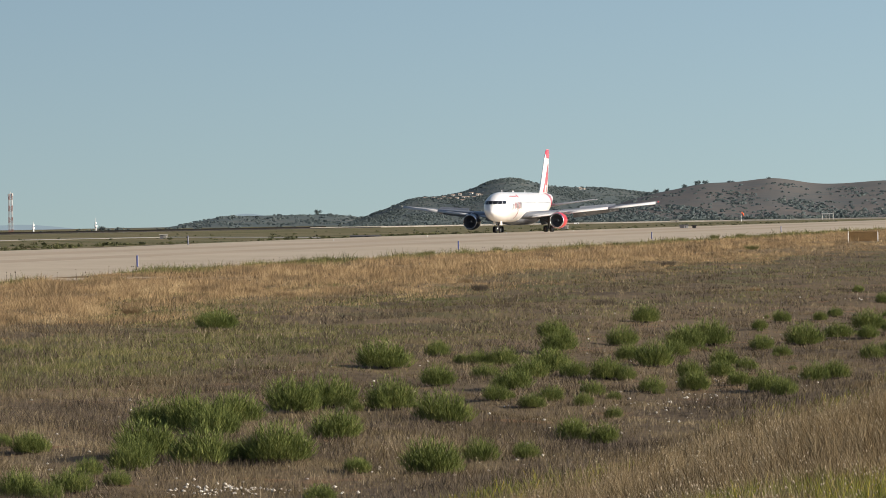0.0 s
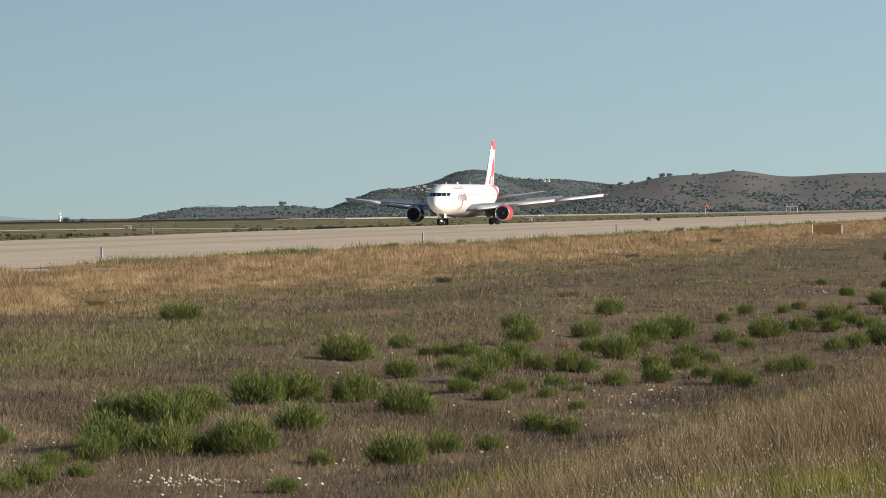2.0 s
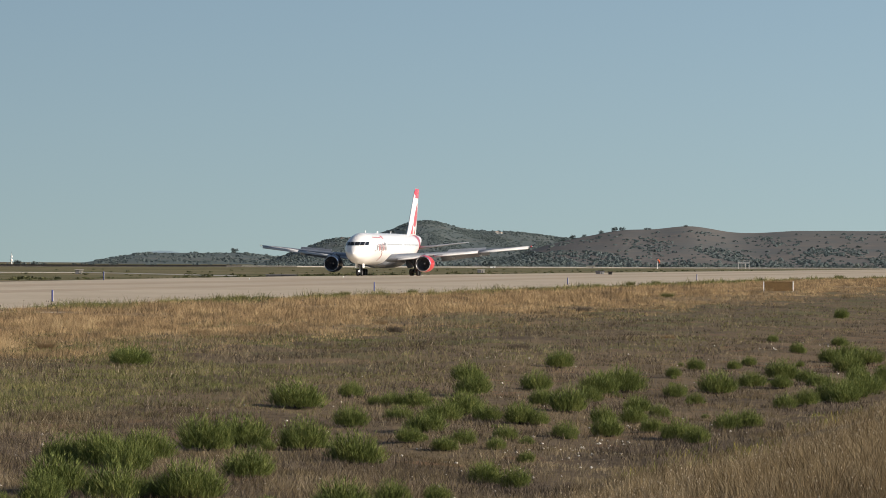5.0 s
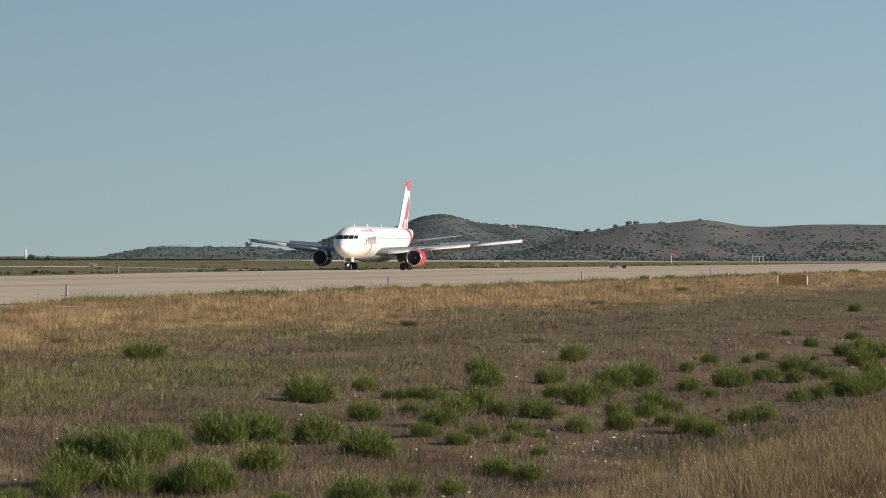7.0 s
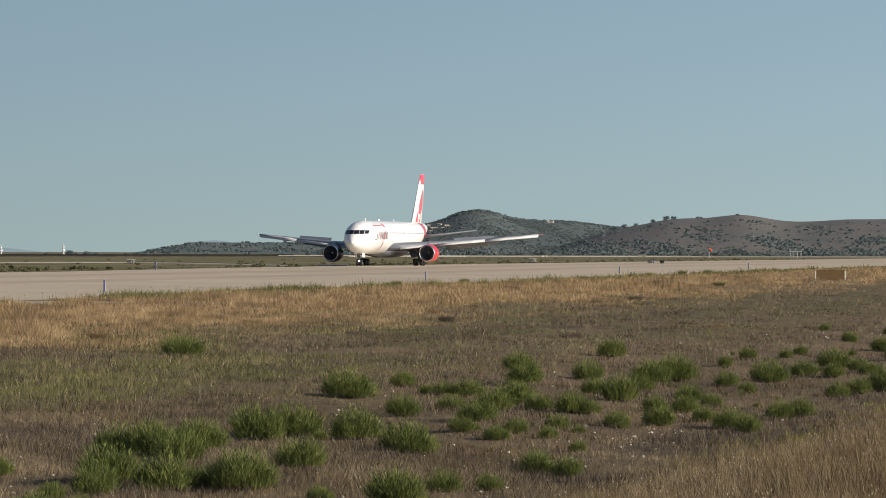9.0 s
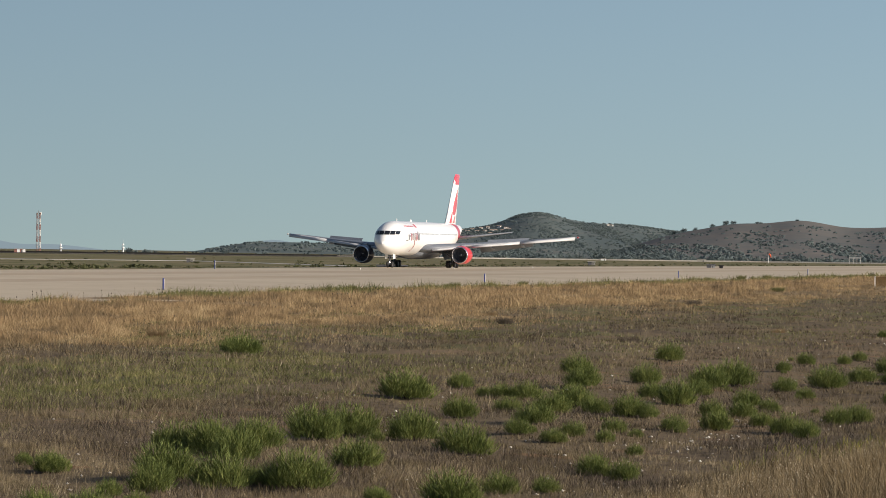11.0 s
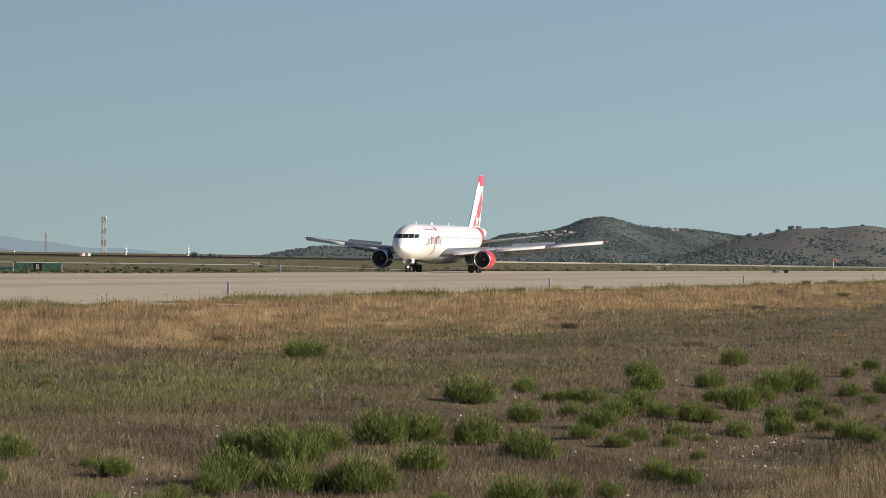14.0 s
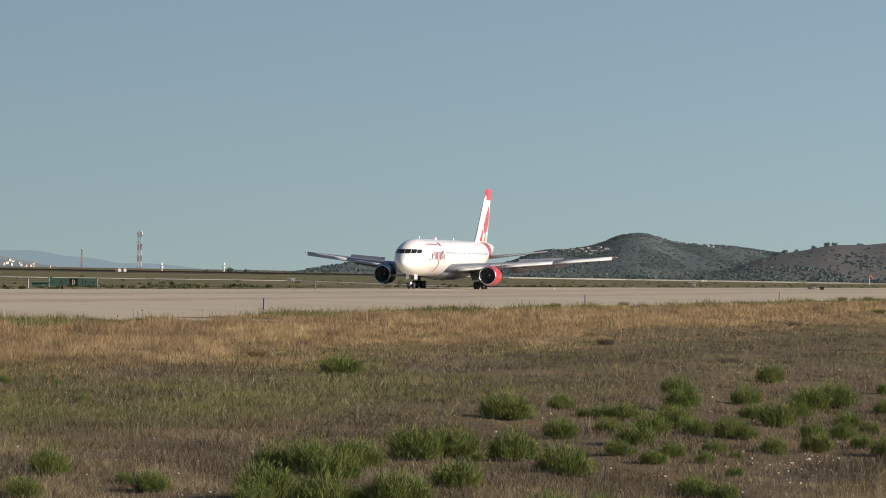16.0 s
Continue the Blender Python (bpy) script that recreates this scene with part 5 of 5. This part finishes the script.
D_MAST = 1960.0
lattice_mast(-6.207, D_MAST, 17.8, 1.5, 1.3, True, "tall red and white lattice radio mast")
lattice_mast(-6.941, 2300.0, 11.8, 0.7, 0.5, False, "slender rust-red lattice mast in the distance")


def aerial_tower(az, d, hgt, label):
    root = new("aerial_tower")
    x, y = far(az, d)
    root.matrix_basis = pose(x, y, -0.7, 0, 0, -az)
    bm = bmesh.new()
    tube(bm, (0, 0, 0), (0, 0, hgt * 0.45), 0.5, 0.35, 8)
    part("column", bm, M_STEEL, root)
    for z, r in ((0.42, 0.7), (0.64, 0.5)):
        bm = bmesh.new()
        tube(bm, (0, 0, hgt * z), (0, 0, hgt * z + 0.7), r, r, 10)
        part("platform", bm, M_WHITE, root, "white drum")
    bm = bmesh.new()
    tube(bm, (0, 0, hgt * 0.4), (0, 0, hgt), 0.13, 0.06, 6)
    part("rod", bm, M_STEEL, root)
    return tagged(root, label, "aerial tower", "small aerial towers")


aerial_tower(-5.922, 1960.0, 5.6, "small white aerial tower with two drums")
aerial_tower(-5.131, 1990.0, 6.4, "small white aerial tower with a tall rod")


def hut(az, d, w, h, mats, label, z=-0.7, category="hut"):
    root = new("hut")
    x, y = far(az, d)
    root.matrix_basis = pose(x, y, z, 0, 0, -az)
    for i, mat in enumerate(mats):
        x0, x1 = -w / 2 + w * i / len(mats), -w / 2 + w * (i + 1) / len(mats)
        bm = bmesh.new()
        box(bm, x0, -1.2, 0, x1, 1.2, h, 0.03)
        part("wall", bm, mat, root)
    bm = bmesh.new()
    box(bm, -w / 2 - 0.15, -1.4, h, w / 2 + 0.15, 1.4, h + 0.18, 0.03)
    part("roof", bm, mats[0] if h < 0.6 else M_ROADPALE, root)
    bm = bmesh.new()
    box(bm, w * 0.12, -1.24, 0.05, w * 0.26, -1.195, h * 0.75)
    part("door", bm, M_DARKGREY, root)
    return tagged(root, label, category)


hut(-6.44, 1890.0, 4.6, 1.9, (M_MASTRED, M_WHITE, M_MASTRED, M_WHITE), "red and white chequered equipment hut")
hut(-4.271, 975.0, 1.7, 0.95, (M_DARKGREY, M_ROADPALE), "small weathered equipment cabinet in the grassland", category="cabinet")
hut(2.25, 2040.0, 4.0, 1.1, (M_ROADPALE,), "low grey equipment cabinet by the perimeter road", category="cabinet")
hut(0.85, 1180.0, 1.9, 1.0, (M_DARKGREY, M_ROADPALE), "small dark and pale cabinet in the grassland", category="cabinet")
hut(1.0, 2030.0, 2.4, 0.9, (M_WHITE,), "small white car-sized shed on the perimeter road", category="shed")
hut(-7.46, 640.0, 2.4, 0.5, (M_SIGNGREEN,), "low dark green box beside the guidance sign", category="cabinet")
for az, d, w, h, mats, label, category in (
    (2.37, 900.0, 1.7, 0.5, (M_DARKGREY, M_STEEL), "low dark equipment box near the runway", "cabinet"),
    (2.5, 890.0, 0.75, 0.42, (M_BLACK,), "small black box at the runway edge", "cabinet"),
    (-1.7, 828.0, 5.6, 0.3, (M_DARKGREY, M_BERM), "long low dark drain cover beside the runway", "drain"),
):
    hut(az, d, w, h, mats, label, float(ground_z(*far(az, d), False)) + 0.04, category)


def windsock(az, d):
    root = new("windsock")
    x, y = far(az, d)
    root.matrix_basis = pose(x, y, -0.7, 0, 0, -az) @ Matrix.Scale(0.8, 4)
    bm = bmesh.new()
    tube(bm, (0, 0, 0), (0, 0, 5.2), 0.12, 0.07, 8)
    part("pole", bm, M_WHITE, root, "white pole")
    for i, (x0, z0, x1, z1, r0, r1) in enumerate(((-0.1, 5.0, -0.9, 4.7, 0.45, 0.42), (-0.7, 4.8, -1.1, 4.1, 0.42, 0.36), (-1.1, 4.1, -1.3, 3.3, 0.36, 0.26))):
        bm = bmesh.new()
        tube(bm, (-x0, 0, z0), (-x1, 0, z1), r0, r1, 12)
        part("sock_section", bm, M_ORANGE, root, "orange cloth section")
    return tagged(root, "orange windsock on a white pole", "windsock")


windsock(3.1, 1900.0)


def gantry(az, d):
    root = new("gantry")
    x, y = far(az, d)
    root.matrix_basis = pose(x, y, -0.7, 0, 0, -az)
    for sx in (-2.4, -0.8, 0.8, 2.4):
        for sy in (-1, 1):
            bm = bmesh.new()
            tube(bm, (sx, sy, 0), (sx, sy, 3.2), 0.09, None, 6)
            part("leg", bm, M_STEEL, root)
    bm = bmesh.new()
    box(bm, -2.7, -1.2, 2.6, 2.7, 1.2, 3.1, 0.04)
    part("deck", bm, M_STEEL, root, "grey metal deck")
    bm = bmesh.new()
    for z in (3.6, 4.0):
        tube(bm, (-2.6, -1.1, z), (2.6, -1.1, z), 0.05, None, 5)
    for sx in (-2.6, 0, 2.6):
        tube(bm, (sx, -1.1, 3.1), (sx, -1.1, 4.0), 0.05, None, 5)
    part("railing", bm, M_STEEL, root)
    return tagged(root, "grey steel equipment gantry at the foot of the hill", "gantry")


gantry(4.2, 2000.0)


# ---- village and town ----
def house(x, y, z, w, dep, h, turn, label, wall):
    root = new("house")
    root.matrix_basis = pose(x, y, z, 0, 0, turn)
    bm = bmesh.new()
    box(bm, -w / 2, -dep / 2, -1.5, w / 2, dep / 2, h)
    part("wall", bm, wall, root)
    bm = bmesh.new()
    e = 0.25
    v = [bm.verts.new(q) for q in ((-w / 2 - e, -dep / 2 - e, h), (w / 2 + e, -dep / 2 - e, h), (w / 2 + e, dep / 2 + e, h), (-w / 2 - e, dep / 2 + e, h), (-w / 2 - e, 0, h + 0.35), (w / 2 + e, 0, h + 0.35))]
    for q in ((0, 1, 5, 4), (2, 3, 4, 5), (1, 2, 5), (3, 0, 4), (3, 2, 1, 0)):
        bm.faces.new([v[i] for i in q])
    part("roof", bm, M_TILE, root, "tiled pitched roof")
    for k in (-1, 1):
        bm = bmesh.new()
        box(bm, k * w * 0.22 - 0.3, -dep / 2 - 0.04, h * 0.35, k * w * 0.22 + 0.3, -dep / 2 + 0.02, h * 0.75)
        part("window", bm, M_GLASS, root)
    return tagged(root, label, "house", "village on the hillside")


hr = random.Random(9)
for az, t in ((-0.82, 0.84), (-0.74, 0.80), (-0.68, 0.84), (-0.62, 0.77), (-0.57, 0.82), (-0.52, 0.74), (-0.48, 0.8), (-0.43, 0.72), (-0.38, 0.70), (-0.34, 0.76), (-0.30, 0.66), (-0.25, 0.70), (-0.22, 0.66), (-0.45, 0.66), (-0.92, 0.9), (1.05, 0.86), (1.1, 0.86)):
    d = 2500 + 1000 * t
    x, y = far(az, d)
    z = float(hill_height(np.array(az), np.array(d), ridge_wooded, 2500, 3500) + rough([x], [y], 0.011)[0] * 2.4 * t * (1 - 0.75 * t))
    house(x, y, z, hr.uniform(1.6, 3.2), 2.0, hr.uniform(0.8, 1.6), hr.uniform(-25, 25), "small white house with a tiled roof on the hillside", M_WHITEWALL)
for k in range(80):
    az = -8.05 - hr.uniform(-0.75, 2.2)
    d = hr.uniform(4250, 4500)
    el = -0.05 + hr.random() * 0.13 * (1 - float(step(np.array(az), -8.4, -6.9)))
    d = 4100 + 500 * (el + 0.05) / max(0.19 * (1 - float(step(np.array(az), -8.4, -6.9))), 0.02)
    d = min(d, 4590)
    x, y = far(az, d)
    house(x, y, EYE + d * math.tan(radians(el)) + 0.6, hr.uniform(1.2, 3.0), 2, hr.uniform(0.7, 1.5), hr.uniform(-30, 30), "tiny pale house in the distant town", M_WHITEWALL)


# slope that carries the distant town, its haze put into the pale blue colour
def hazed_town_slope():
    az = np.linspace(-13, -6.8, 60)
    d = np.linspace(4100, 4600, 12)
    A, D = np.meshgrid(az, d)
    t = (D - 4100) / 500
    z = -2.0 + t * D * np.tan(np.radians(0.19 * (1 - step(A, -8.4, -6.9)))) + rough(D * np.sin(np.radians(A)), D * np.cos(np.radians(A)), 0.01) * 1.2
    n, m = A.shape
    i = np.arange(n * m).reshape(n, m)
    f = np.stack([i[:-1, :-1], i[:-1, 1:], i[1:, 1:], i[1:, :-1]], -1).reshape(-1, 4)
    return tagged(arrays("hill_town", np.stack([D * np.sin(np.radians(A)), D * np.cos(np.radians(A)), z], -1).reshape(-1, 3), f, M_HAZEDTOWN), "slope with a distant town, tinted pale blue for haze", "hill", kind="structure")


hazed_town_slope()



# ---- what moves ----
S_ROWS = [(0, -0.03), (4, 35.11), (8, 72.67), (12, 111.25), (16, 150.07)]
X_START, Y_START = -0.07, 786.04


def motions():
    rows = []
    for t, s in S_ROWS:
        rows.append((t, pose(X_START - U[0] * s, Y_START - U[1] * s, float(ground_z(X_START - U[0] * (s - 15), Y_START - U[1] * (s - 15), False)) + 0.03, 0, 0, -90 - math.degrees(TURN))))
    walk(airliner, rows)
    times, dist = [r[0] for r in S_ROWS], [r[1] for r in S_ROWS]
    steps = [k / 15 for k in range(241)]
    for ob, radius in wheels:
        x, y, z = ob.location
        walk(ob, [(t, pose(x, y, z, 0, math.degrees(np.interp(t, times, dist) / radius), 0)) for t in steps])


motions()
